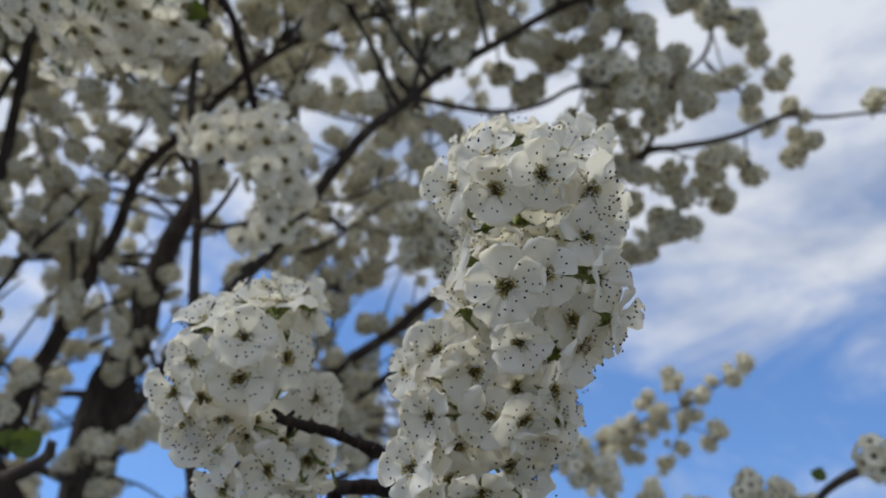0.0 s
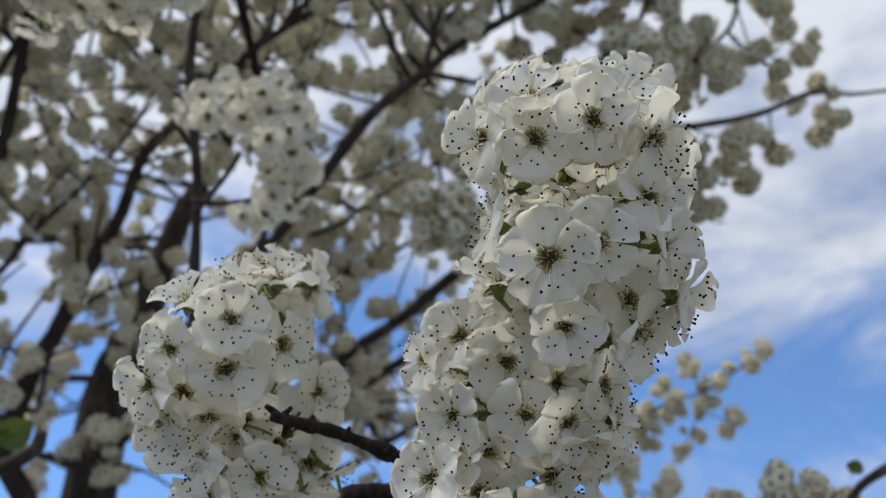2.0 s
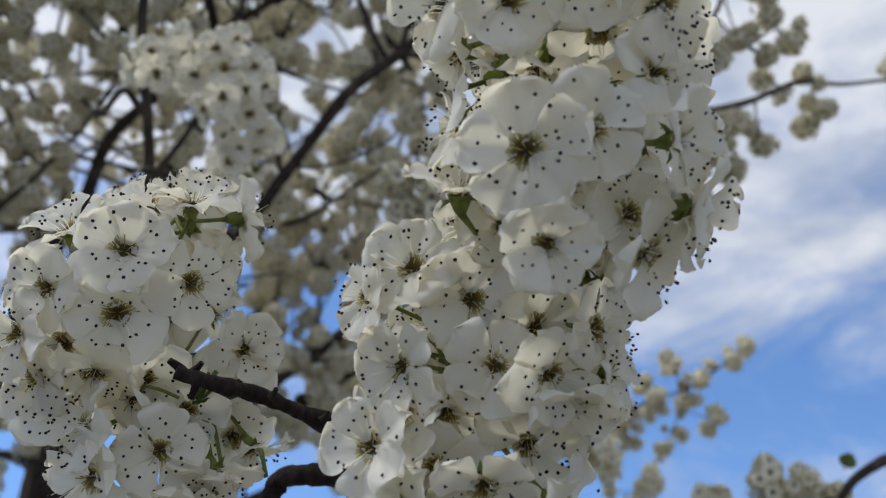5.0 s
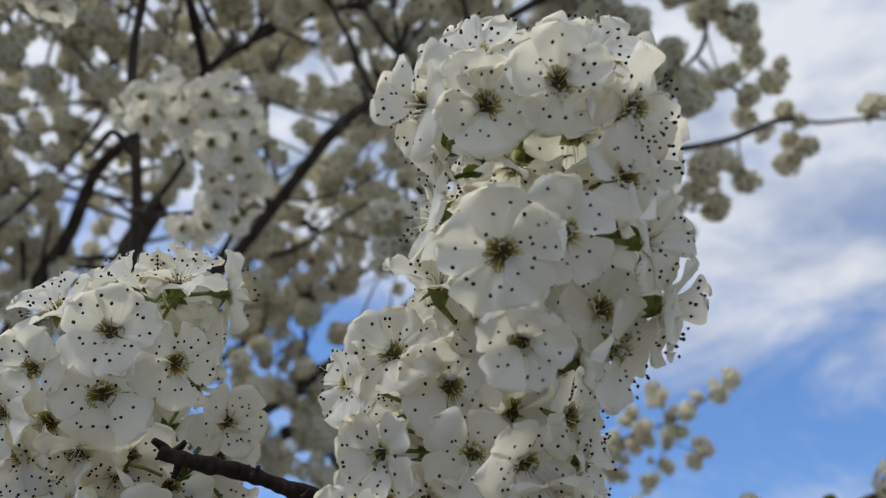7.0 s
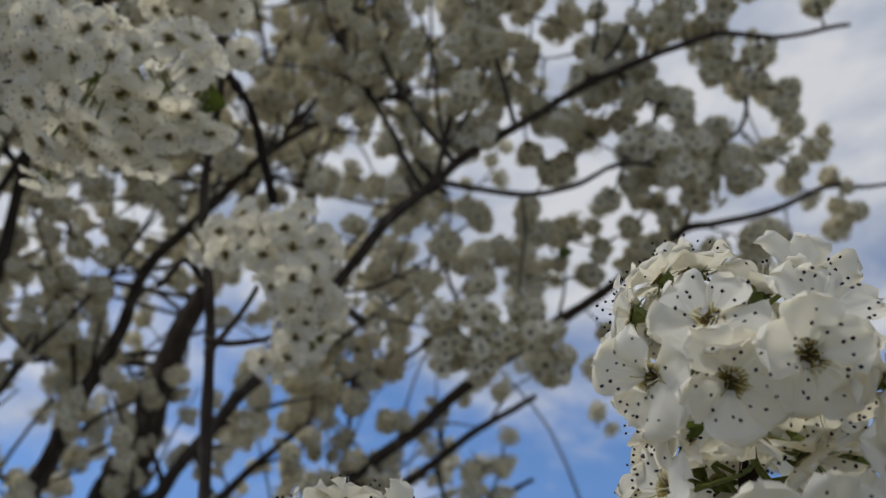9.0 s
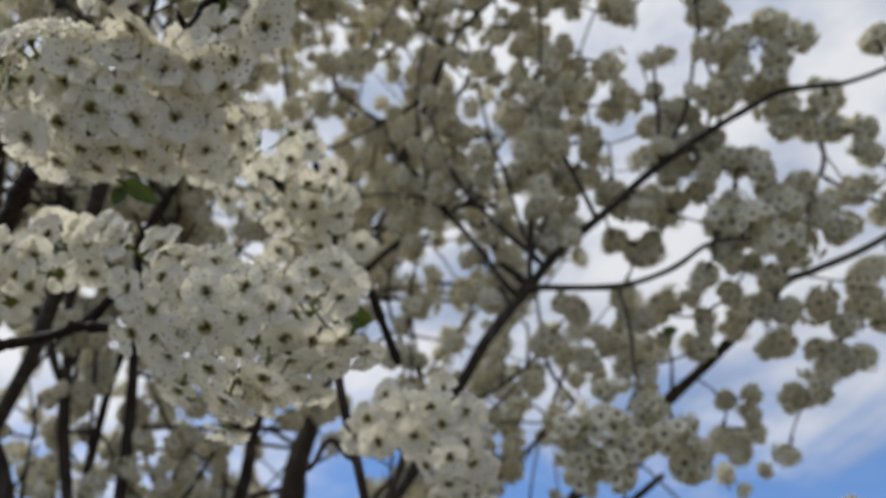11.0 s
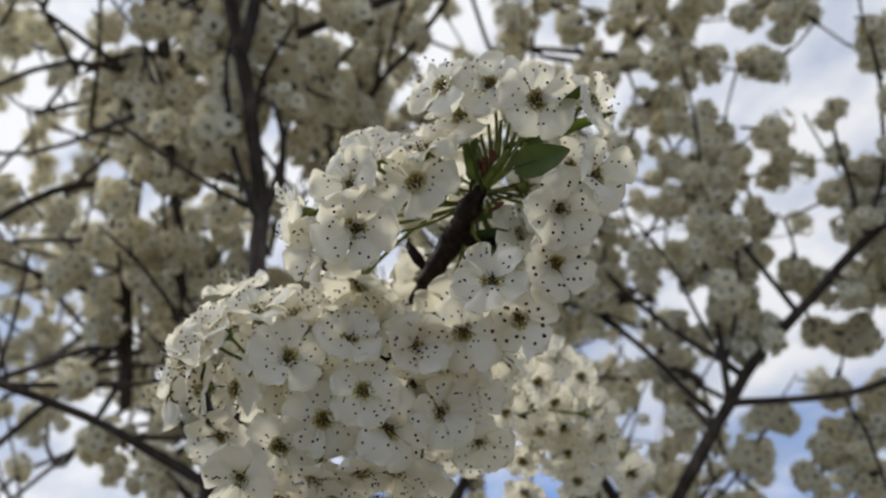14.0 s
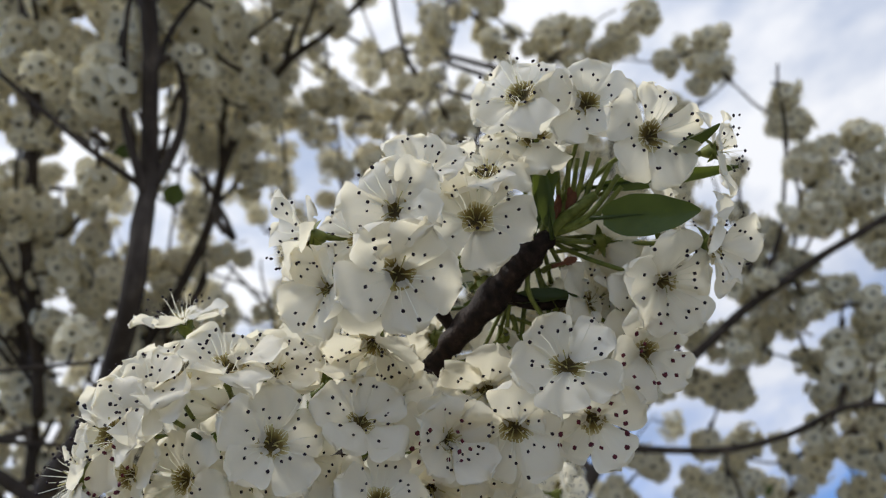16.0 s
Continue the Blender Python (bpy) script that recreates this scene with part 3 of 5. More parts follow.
def flower(pos, n, node, size=1.0, red=False):
    """One open flower: stalk and green cup, with five petals, stamens, anthers and heart under it."""
    pos, node = Vector(pos), Vector(node)
    m = Matrix.Translation(pos) @ frame_of(n, rng.uniform(0, 6.28)) @ Matrix.Scale(size, 4)
    inv = m.inverted()
    end = inv @ node
    start = Vector((0, 0, -0.0034))
    mid = start.lerp(end, 0.45) + Vector((0, 0, -0.22 * (end - start).length))
    line = smooth_line([start, mid, end], 4)
    verts, faces = tube(line, [0.00085] + [0.00058] * (len(line) - 2) + [0.0007], 6)
    cup = [(0.0026, 0.0006), (0.0019, -0.0016), (0.0011, -0.0034)]
    o = len(verts)
    for rad, z in cup:
        verts += [Vector((math.cos(a * math.pi / 4) * rad, math.sin(a * math.pi / 4) * rad, z)) for a in range(8)]
    for k in range(2):
        faces += [(o + k * 8 + s, o + k * 8 + (s + 1) % 8, o + k * 8 + 8 + (s + 1) % 8, o + k * 8 + 8 + s) for s in range(8)]
    for k in range(5):
        a = 2 * math.pi * (k + 0.5) / 5
        c, s = math.cos(a), math.sin(a)
        o = len(verts)
        for x, y, z in ((0.0020, -0.0011, 0.0), (0.0020, 0.0011, 0.0), (0.0036, 0.0007, -0.0006), (0.0036, -0.0007, -0.0006), (0.0050, 0.0, -0.0016)):
            verts.append(Vector((x * c - y * s, x * s + y * c, z - 0.0003)))
        faces += [(o, o + 1, o + 2, o + 3), (o + 3, o + 2, o + 4)]
    f = part("flower", mesh_from("flower", verts, faces, [STALK]), tree, on_tree(m))
    lift = rng.uniform(-2, 20)
    for k in range(5):
        turn = Matrix.Rotation(2 * math.pi * k / 5 + rng.uniform(-0.10, 0.10), 4, "Z")
        tip = Matrix.Rotation(radians(-(lift + rng.uniform(-13, 13))), 4, "Y")
        roll = Matrix.Rotation(radians(rng.uniform(-13, 13)), 4, "X")
        grow = rng.uniform(0.92, 1.07)
        part("petal", rng.choice(PETALS), f, Matrix.Translation((0, 0, (0.0, 0.0007, 0.0002, 0.0009, 0.0004)[k])) @ turn @ tip @ roll @ Matrix.Scale(grow, 4))
    v = rng.randrange(len(STAMENS))
    spin = Matrix.Rotation(rng.uniform(0, 6.28), 4, "Z")
    part("stamen_ring", STAMENS[v], f, spin)
    part("anther_ring", (ANTHERS_RED if red else ANTHERS)[v], f, spin)
    part("heart", rng.choice(HEARTS), f, spin)
    return f


def nearest_on(line, p):
    best = None
    for a, b in zip(line, line[1:]):
        ab = b - a
        t = max(0.0, min(1.0, (p - a).dot(ab) / ab.length_squared))
        q = a + ab * t
        if best is None or (p - q).length < (p - best).length:
            best = q
    return best


FRONT = Vector((-0.03, -0.80, -0.58)).normalized()


def blossom(flowers, axis, facing, extra=0, size=1.0, radius=0.028, red=0.0, front=1.0):
    """A bunch of flowers about a spur-bearing twig; facing: how far they turn to the open side; extra: more of them round the back."""
    axis = [Vector(q) for q in axis]
    done = []
    for p in flowers:
        given = Vector(p[3:]) if len(p) == 6 else None
        p = Vector(p[:3])
        q = nearest_on(axis, p)
        n = given or ((p - q).normalized() + FRONT * facing + Vector((rng.uniform(-1, 1), rng.uniform(-1, 1), rng.uniform(-1, 1))) * 0.16).normalized()
        flower(p, n, q.lerp(p, 0.02), size * rng.uniform(0.84, 1.05), rng.random() < red)
        done.append(p)
    tries = 0
    while extra and tries < 4000:
        tries += 1
        k = rng.randrange(len(axis) - 1) if len(axis) > 1 else 0
        q = axis[k].lerp(axis[min(k + 1, len(axis) - 1)], rng.random())
        d = Vector((rng.gauss(0, 1), rng.gauss(0, 1), rng.gauss(0, 1))).normalized()
        p = q + d * radius * rng.uniform(0.72, 1.2)
        ends = (p - axis[0]).dot((axis[1] - axis[0]).normalized()) < -0.008 or (p - axis[-1]).dot((axis[-1] - axis[-2]).normalized()) > 0.008
        if ends or d.dot(FRONT) > front or min((p - o).length for o in done) < 0.0108 * size or (nearest_on(axis, p) - p).length < radius * 0.62:
            continue
        flower(p, (d + Vector((0, 0, 0.1))).normalized(), q.lerp(p, 0.15), size * rng.uniform(0.9, 1.05))
        done.append(p)
        extra -= 1


def leaf(base, tip, face, width, fold=0.25, droop=0.12, label="", name="leaf", mat=None):
    """A young pear leaf with a midrib fold and a fine wavy edge."""
    base, tip = Vector(base), Vector(tip)
    d = tip - base
    length = d.length
    x = d.normalized()
    y = Vector(face).cross(x).normalized()
    z = x.cross(y)
    verts, faces = [], []
    nv, nu = 16, 7
    for j in range(nv):
        s = j / (nv - 1)
        w = width * 0.5 * (math.sin(math.pi * min(1.0, s * 0.97 + 0.03) ** 0.8) ** 0.75) + 0.0004
        for i in range(nu):
            u = i / (nu - 1) * 2 - 1
            wave = 0.00012 * math.sin(s * 22) * abs(u) ** 3
            verts.append(x * (s * length) + y * (u * w + wave) + z * (abs(u) ** 1.3 * w * fold - droop * length * s * s + wave))
    for j in range(nv - 1):
        for i in range(nu - 1):
            a = j * nu + i
            faces.append((a, a + nu, a + nu + 1, a + 1))
    v, f = tube([Vector(q) for q in (-x * 0.004, x * 0.0, x * length * 0.5 + z * (-droop * length * 0.25 - 0.0003))], [0.0007, 0.0006, 0.0003], 5)
    o = len(verts)
    verts += v
    faces += [tuple(i + o for i in q) for q in f]
    return part(name, mesh_from(name, verts, faces, [mat or LEAF]), tree, on_tree(Matrix.Translation(base)), label)


def stalk(points, r0, r1, mat=None):
    """A bare green or bronze flower stalk."""
    line = smooth_line(points, 4)
    if r0 < 0.00081:
        r0, r1 = r0 * rng.uniform(0.6, 0.95), r1 * rng.uniform(0.7, 1.0)
    verts, faces = tube([q - line[0] for q in line], [r0 + (r1 - r0) * k / (len(line) - 1) for k in range(len(line))], 7, 0.1)
    return part("stalk", mesh_from("stalk", verts, faces, [mat or STALK]), tree, on_tree(Matrix.Translation(line[0])))


# ---- blossom: rounded bunches further off ----
def bunch_data(seed, count, radius, detail=2):
    """Verts, faces and face materials of one rounded bunch: flowers that face outward all round a spur."""
    r = random.Random(seed)
    verts, faces, mats = [], [], []
    squash = (r.uniform(0.8, 1.2), r.uniform(0.8, 1.2), r.uniform(0.7, 1.0))
    ga = math.pi * (3 - 5 ** 0.5)
    inner = count * 2 // 5
    lump = [(Vector((r.gauss(0, 1), r.gauss(0, 1), r.gauss(0, 1))).normalized(), r.uniform(0.10, 0.38)) for _ in range(3)]
    for k in range(-inner, count):
        deep = k < 0
        zz = 1 - 1.96 * (k + 0.5) / count if not deep else 1 - 1.96 * (k + inner + 0.5) / inner
        a = ga * k + r.uniform(-0.25, 0.25)
        h = max(0.0, 1 - zz * zz) ** 0.5
        d = Vector((h * math.cos(a), h * math.sin(a), zz + r.uniform(-0.1, 0.1))).normalized()
        swell = 0.86 + sum(h * max(0.0, d.dot(v)) ** 3 for v, h in lump)
        pos = Vector([q * s for q, s in zip(d, squash)]) * radius * swell * (r.uniform(0.45, 0.66) if deep else r.uniform(0.84, 1.14))
        n = (d + Vector((r.gauss(0, 1), r.gauss(0, 1), r.gauss(0, 1))) * 0.24).normalized()
        fm = Matrix.Translation(pos) @ frame_of(n, r.uniform(0, 6.28)) @ Matrix.Scale(r.uniform(0.90, 1.10), 4)
        lift = r.uniform(0.02, 0.35)
        for q in range(5):
            b = 2 * math.pi * q / 5 + r.uniform(-0.12, 0.12)
            c, s = math.cos(b), math.sin(b)
            zt = lift + r.uniform(-0.12, 0.12)
            pts = [(0.0012, 0, 0.0004), (0.0062, -0.0064, 0.0062 * zt + 0.0008), (0.0068, 0, 0.0068 * zt - 0.0005), (0.0062, 0.0064, 0.0062 * zt + 0.0008),
                   (0.0110, -0.0056, 0.0110 * zt), (0.0126, 0.0002, 0.0126 * zt * 0.9), (0.0110, 0.0056, 0.0110 * zt)]
            o = len(verts)
            verts += [fm @ Vector((x * c - y * s, x * s + y * c, z)) for x, y, z in pts]
            fs = [[(0, 4, 5, 6)], [(0, 1, 4, 5), (0, 5, 6, 3)], [(0, 1, 2), (0, 2, 3), (1, 4, 5, 2), (2, 5, 6, 3)]][0 if deep else detail]
            faces += [tuple(i + o for i in f) for f in fs]
            mats += [0] * len(fs)
        if deep:
            continue
        o = len(verts)
        rad = r.uniform(0.0030, 0.0040)
        sides = 6 if detail == 2 else 4
        verts += [fm @ Vector((math.cos(j * 6.2832 / sides) * rad, math.sin(j * 6.2832 / sides) * rad, 0.0016)) for j in range(sides)] + [fm @ Vector((0, 0, 0.0026))]
        faces += [(o + j, o + (j + 1) % sides, o + sides) for j in range(sides)]
        mats += [1] * sides
        if detail == 2:
            for j in range(5):
                b, rr = r.uniform(0, 6.28), r.uniform(0.0035, 0.0082)
                c = fm @ Vector((math.cos(b) * rr, math.sin(b) * rr, r.uniform(0.003, 0.0062)))
                o = len(verts)
                e = 0.00062
                verts += [c + Vector((e, 0, -e)), c + Vector((-e, e, -e)), c + Vector((-e, -e, -e)), c + Vector((0, 0, e))]
                faces += [(o, o + 1, o + 3), (o + 1, o + 2, o + 3), (o + 2, o, o + 3), (o, o + 2, o + 1)]
                mats += [2] * 4
        if detail == 2 and k % 2 == 0:
            v, f = tube([Vector((0, 0, -radius * 0.9)), pos * 0.5, pos - n * 0.002], [0.0007, 0.0006, 0.0008], 4)
            o = len(verts)
            verts += v
            faces += [tuple(i + o for i in q) for q in f]
            mats += [3] * len(f)
    v, f = tube([Vector((0, 0, -radius * 1.6)), Vector((0.002, 0.001, -radius * 1.1)), Vector((0, 0, -radius * 0.3))], [0.0026, 0.0022, 0.0016], 5)
    o = len(verts)
    verts += v
    faces += [tuple(i + o for i in q) for q in f]
    mats += [4] * len(f)
    return verts, faces, mats


BUNCH_MATS = [PETAL_FAR_SHADED, HEART_FAR, ANTHER, STALK, BARK]
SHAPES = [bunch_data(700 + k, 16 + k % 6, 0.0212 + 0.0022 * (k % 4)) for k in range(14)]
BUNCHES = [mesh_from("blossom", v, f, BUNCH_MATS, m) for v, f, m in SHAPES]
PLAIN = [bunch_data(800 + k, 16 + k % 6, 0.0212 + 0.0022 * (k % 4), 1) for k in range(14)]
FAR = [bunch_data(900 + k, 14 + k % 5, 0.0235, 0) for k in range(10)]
PLACED = []


JOINED = [[], [], [], [0]]


def join_in(store, data, t):
    """Add a copy of a bunch to a joined mesh."""
    v, f, m = data
    o = store[3][0]
    store[3][0] += len(v)
    a = np.array(t)
    store[0].append(np.array([tuple(q) for q in v]) @ a[:3, :3].T + a[:3, 3])
    store[1] += [tuple(i + o for i in q) for q in f]
    store[2] += m


def bunch(p, away, size=1.0, far=False):
    """A rounded bunch whose spur points back to where it grows from."""
    p = Vector(p)
    n = (p - Vector(away)).normalized() if (p - Vector(away)).length > 0.004 else Vector((0, 0, 1))
    t = on_tree(Matrix.Translation(p) @ frame_of(n, rng.uniform(0, 6.28)) @ Matrix.Scale(size * rng.uniform(0.86, 1.14), 4))
    if not far and len(PLACED) < 300:
        part("blossom", rng.choice(BUNCHES), tree, t)
        PLACED.append(p)
    else:
        join_in(JOINED, rng.choice(FAR if far else PLAIN), t)


def wild(spread_z=0.0):
    return Vector((rng.gauss(0, 1), rng.gauss(0, 1), rng.gauss(spread_z, 1))).normalized()


def hung_bunch(p):
    """A bunch at the end of a twig of its own, most often with smaller ones crowded against it."""
    p = Vector(p)
    if any((p - o).length < 0.028 for o in PLACED):
        return
    wood = [q for b in BRANCHES if b[0] != "near_bough" for q in b[1]]
    q = min(wood, key=lambda q: (q - p).length)
    span = (p - q).length
    if 0.035 < span < 0.22:
        branch("twig", [q, q.lerp(p, 0.5) + wild(-0.2) * span * 0.08, p], 0.0022, 0.0014, 0)
    bunch(p, q, 0.90)
    for k in range(rng.choice((0, 0, 1, 1, 2))):
        bunch(p + wild() * rng.uniform(0.022, 0.042) + (q - p) * min(0.4, 0.03 / (span + 0.01)), p, rng.uniform(0.5, 0.85))


# ---- near blossom ----
FLOWERS_A = [(0.024, 0.249, 1.825, -0.05, -0.92, -0.40), (0.039, 0.247, 1.829, 0.02, -0.94, -0.36), (0.054, 0.251, 1.825, 0.62, -0.68, -0.42),
    (0.011, 0.254, 1.828, -0.79, -0.51, -0.31), (0.023, 0.251, 1.838, -0.07, -0.92, 0.41), (0.043, 0.256, 1.823, 0.17, -0.21, -0.96),
    (0.052, 0.253, 1.810, 0.55, -0.85, -0.06), (0.027, 0.253, 1.794, -0.13, -0.88, -0.45), (0.039, 0.252, 1.798, -0.01, -0.97, -0.26),
    (0.056, 0.258, 1.798, 0.75, -0.63, -0.25), (0.060, 0.267, 1.787, 0.85, -0.29, -0.44), (0.051, 0.269, 1.779, 0.66, -0.49, -0.58),
    (0.031, 0.260, 1.778, -0.06, -0.80, -0.59), (0.016, 0.286, 1.774, -0.14, -0.95, -0.24), (0.003, 0.285, 1.781, -0.28, -0.96, -0.00),
    (-0.007, 0.288, 1.775, -0.72, -0.68, -0.06)]
FLOWERS_A_MID = [(0.014, 0.270, 1.792, -0.02, -0.56, 0.83), (0.014, 0.268, 1.808, -0.94, -0.32, 0.05), (0.031, 0.262, 1.818, -0.04, 0.00, -0.99),
    (0.014, 0.264, 1.823, -0.70, -0.20, -0.67), (0.021, 0.285, 1.759, -0.01, -0.95, -0.31), (0.032, 0.283, 1.757, 0.38, -0.77, -0.51),
    (0.001, 0.286, 1.759, -0.49, -0.80, -0.30), (0.048, 0.269, 1.787, 0.42, -0.92, 0.06), (0.046, 0.254, 1.839, 0.25, -0.89, 0.41),
    (0.058, 0.262, 1.821, 0.78, -0.62, -0.17), (0.041, 0.264, 1.814, 0.36, -0.16, -0.91), (0.035, 0.270, 1.793, 0.25, -0.92, -0.31),
    (0.023, 0.280, 1.789, -0.36, -0.89, -0.25)]
FLOWERS_A_LOW = [(-0.005, 0.286, 1.742, -0.33, -0.94, 0.03), (0.001, 0.291, 1.750, -0.41, -0.89, 0.17), (0.010, 0.293, 1.751, 0.03, -0.58, -0.80),
    (0.018, 0.289, 1.735, 0.00, -0.66, -0.74), (0.002, 0.290, 1.730, -0.53, -0.80, -0.24), (0.033, 0.295, 1.731, 0.66, -0.30, -0.69),
    (0.037, 0.289, 1.752, 0.34, -0.49, -0.80), (0.045, 0.291, 1.758, 0.91, -0.42, -0.09), (0.042, 0.285, 1.767, 0.73, -0.68, -0.18),
    (0.028, 0.295, 1.744, 0.09, -0.55, -0.82), (0.011, 0.292, 1.724, 0.03, -0.63, -0.76), (0.024, 0.296, 1.722, 0.28, -0.52, -0.80),
    (0.008, 0.295, 1.739, 0.05, -0.81, -0.57), (0.030, 0.292, 1.769, 0.27, -0.94, -0.24)]
FLOWERS_B = [(-0.067, 0.291, 1.788, 0.42, -0.92, -0.01), (-0.069, 0.296, 1.774, 0.39, -0.84, -0.37), (-0.053, 0.298, 1.782, 0.72, -0.69, -0.15),
    (-0.086, 0.294, 1.780, -0.21, -0.93, -0.28), (-0.092, 0.296, 1.769, -0.48, -0.83, -0.27), (-0.075, 0.301, 1.761, 0.15, -0.43, -0.88),
    (-0.060, 0.309, 1.743, 0.38, -0.88, -0.26), (-0.076, 0.304, 1.748, -0.62, -0.77, -0.09), (-0.074, 0.307, 1.737, -0.35, -0.81, -0.44),
    (-0.050, 0.318, 1.739, 0.26, -0.19, -0.94), (-0.050, 0.335, 1.773, 0.68, -0.73, -0.16), (-0.053, 0.341, 1.765, 0.63, -0.64, -0.44),
    (-0.056, 0.301, 1.804, 0.17, -0.53, 0.84), (-0.067, 0.299, 1.803, 0.05, -0.64, 0.77), (-0.084, 0.296, 1.795, -0.29, -0.81, 0.52)]
FLOWERS_B_BACK = [(-0.089, 0.302, 1.760), (-0.069, 0.311, 1.756), (-0.058, 0.316, 1.731), (-0.047, 0.341, 1.746), (-0.073, 0.314, 1.724), (-0.046, 0.326, 1.724),
    (-0.058, 0.318, 1.754, 0.32, -0.77, -0.54), (-0.068, 0.313, 1.761, 0.38, -0.78, -0.49), (-0.054, 0.345, 1.750, 0.50, -0.69, -0.51),
    (-0.052, 0.318, 1.732, 0.31, -0.83, -0.45), (-0.087, 0.306, 1.755, -0.01, -0.98, -0.15), (-0.084, 0.302, 1.768, 0.15, -0.96, -0.22)]
FLOWERS_C = [(-0.214, 0.579, 2.039), (-0.190, 0.579, 2.037), (-0.163, 0.568, 2.033), (-0.157, 0.572, 2.020), (-0.206, 0.576, 2.019), (-0.180, 0.577, 2.018),
    (-0.143, 0.579, 2.006), (-0.154, 0.567, 1.995), (-0.166, 0.613, 1.989), (-0.156, 0.613, 1.979), (-0.163, 0.614, 1.968), (-0.143, 0.590, 1.994),
    (-0.142, 0.588, 2.031), (-0.225, 0.583, 2.029), (-0.188, 0.622, 1.955), (-0.170, 0.622, 1.957), (-0.177, 0.593, 2.000), (-0.139, 0.603, 2.025),
    (-0.143, 0.618, 1.996), (-0.200, 0.587, 2.057), (-0.155, 0.584, 2.051), (-0.184, 0.629, 1.953)]
FLOWERS_D = [(-0.262, 0.371, 2.046), (-0.232, 0.373, 2.029), (-0.220, 0.386, 2.018), (-0.273, 0.365, 2.059), (-0.259, 0.374, 2.066), (-0.247, 0.375, 2.054),
    (-0.231, 0.371, 2.048), (-0.215, 0.383, 2.053), (-0.204, 0.390, 2.041), (-0.216, 0.381, 2.033), (-0.199, 0.402, 2.056), (-0.187, 0.412, 2.069),
    (-0.176, 0.420, 2.054), (-0.276, 0.362, 2.086), (-0.259, 0.371, 2.085), (-0.245, 0.372, 2.029), (-0.235, 0.383, 2.011), (-0.214, 0.402, 2.008),
    (-0.193, 0.417, 2.030), (-0.256, 0.380, 2.022), (-0.204, 0.413, 2.020), (-0.278, 0.379, 2.040), (-0.253, 0.381, 2.080), (-0.235, 0.387, 2.076),
    (-0.235, 0.401, 2.000), (-0.180, 0.432, 2.033), (-0.257, 0.391, 2.007), (-0.287, 0.360, 2.098)]
FLOWERS_D_LOW = [(-0.232, 0.411, 1.998), (-0.221, 0.420, 2.005), (-0.204, 0.424, 2.008), (-0.244, 0.419, 1.990), (-0.188, 0.430, 2.020), (-0.170, 0.440, 2.027),
    (-0.231, 0.408, 2.013), (-0.202, 0.441, 2.009)]
FLOWERS_E = [(-0.222, 0.269, 2.194, -0.03, -0.97, -0.24), (-0.203, 0.283, 2.195, 0.13, -1.00, -0.09), (-0.225, 0.274, 2.179, 0.17, -0.81, -0.56),
    (-0.244, 0.282, 2.185, -0.49, -0.79, -0.32), (-0.238, 0.300, 2.177, -0.35, -0.26, -0.89), (-0.214, 0.274, 2.206, 0.17, -0.97, 0.24),
    (-0.197, 0.282, 2.208, 0.20, -0.94, 0.32), (-0.182, 0.273, 2.224, -0.26, -0.97, 0.03), (-0.166, 0.276, 2.218, -0.11, -0.89, -0.45),
    (-0.153, 0.280, 2.205, 0.36, -0.77, -0.56), (-0.181, 0.288, 2.221, 0.14, -1.00, -0.03), (-0.145, 0.297, 2.178, 0.68, -0.50, -0.56),
    (-0.160, 0.300, 2.173, 0.43, -0.63, -0.66), (-0.190, 0.303, 2.157, -0.05, -1.00, -0.03), (-0.207, 0.313, 2.149, -0.09, -0.74, -0.66)]
FLOWERS_E_TIP = [(-0.187, 0.315, 2.147, 0.04, -0.71, -0.70), (-0.169, 0.312, 2.160, 0.34, -0.68, -0.66), (-0.226, 0.311, 2.150, -0.05, -0.83, -0.55),
    (-0.136, 0.287, 2.200, 0.90, -0.28, -0.33), (-0.247, 0.279, 2.201, -0.87, -0.48, -0.05), (-0.170, 0.307, 2.194, 0.63, 0.67, 0.37),
    (-0.202, 0.324, 2.180, 0.15, 0.99, -0.04), (-0.205, 0.318, 2.197, 0.27, 0.34, 0.89), (-0.224, 0.332, 2.190, -0.88, 0.30, 0.41),
    (-0.234, 0.283, 2.199, -0.35, -0.92, -0.13), (-0.178, 0.314, 2.179, 0.79, -0.59, -0.22), (-0.167, 0.315, 2.172, 0.47, -0.72, -0.53),
    (-0.212, 0.322, 2.165, -0.10, -0.59, -0.79), (-0.188, 0.318, 2.178, 0.68, 0.70, 0.17), (-0.152, 0.303, 2.191, 0.82, -0.45, -0.38)]
FLOWERS_F = [(-0.266, 0.292, 2.152, 0.49, -0.87, -0.16), (-0.262, 0.306, 2.132, 0.50, -0.74, -0.45), (-0.279, 0.305, 2.128, 0.22, -0.68, -0.69),
    (-0.244, 0.303, 2.135, 0.48, -0.85, -0.23), (-0.242, 0.314, 2.124, 0.67, -0.61, -0.45), (-0.245, 0.300, 2.155, 0.51, -0.86, 0.16),
    (-0.225, 0.311, 2.149, 0.59, -0.80, -0.19), (-0.288, 0.293, 2.149, -0.33, -0.90, -0.24), (-0.300, 0.289, 2.152, -0.44, -0.87, -0.18),
    (-0.294, 0.303, 2.121, -0.27, -0.60, -0.74), (-0.273, 0.317, 2.118, 0.07, -0.33, -0.93), (-0.226, 0.325, 2.129, 0.79, -0.44, -0.45),
    (-0.258, 0.322, 2.117, 0.02, -0.32, -0.94), (-0.302, 0.283, 2.161, -0.31, -0.93, -0.12), (-0.287, 0.285, 2.171, 0.32, -0.88, 0.38)]
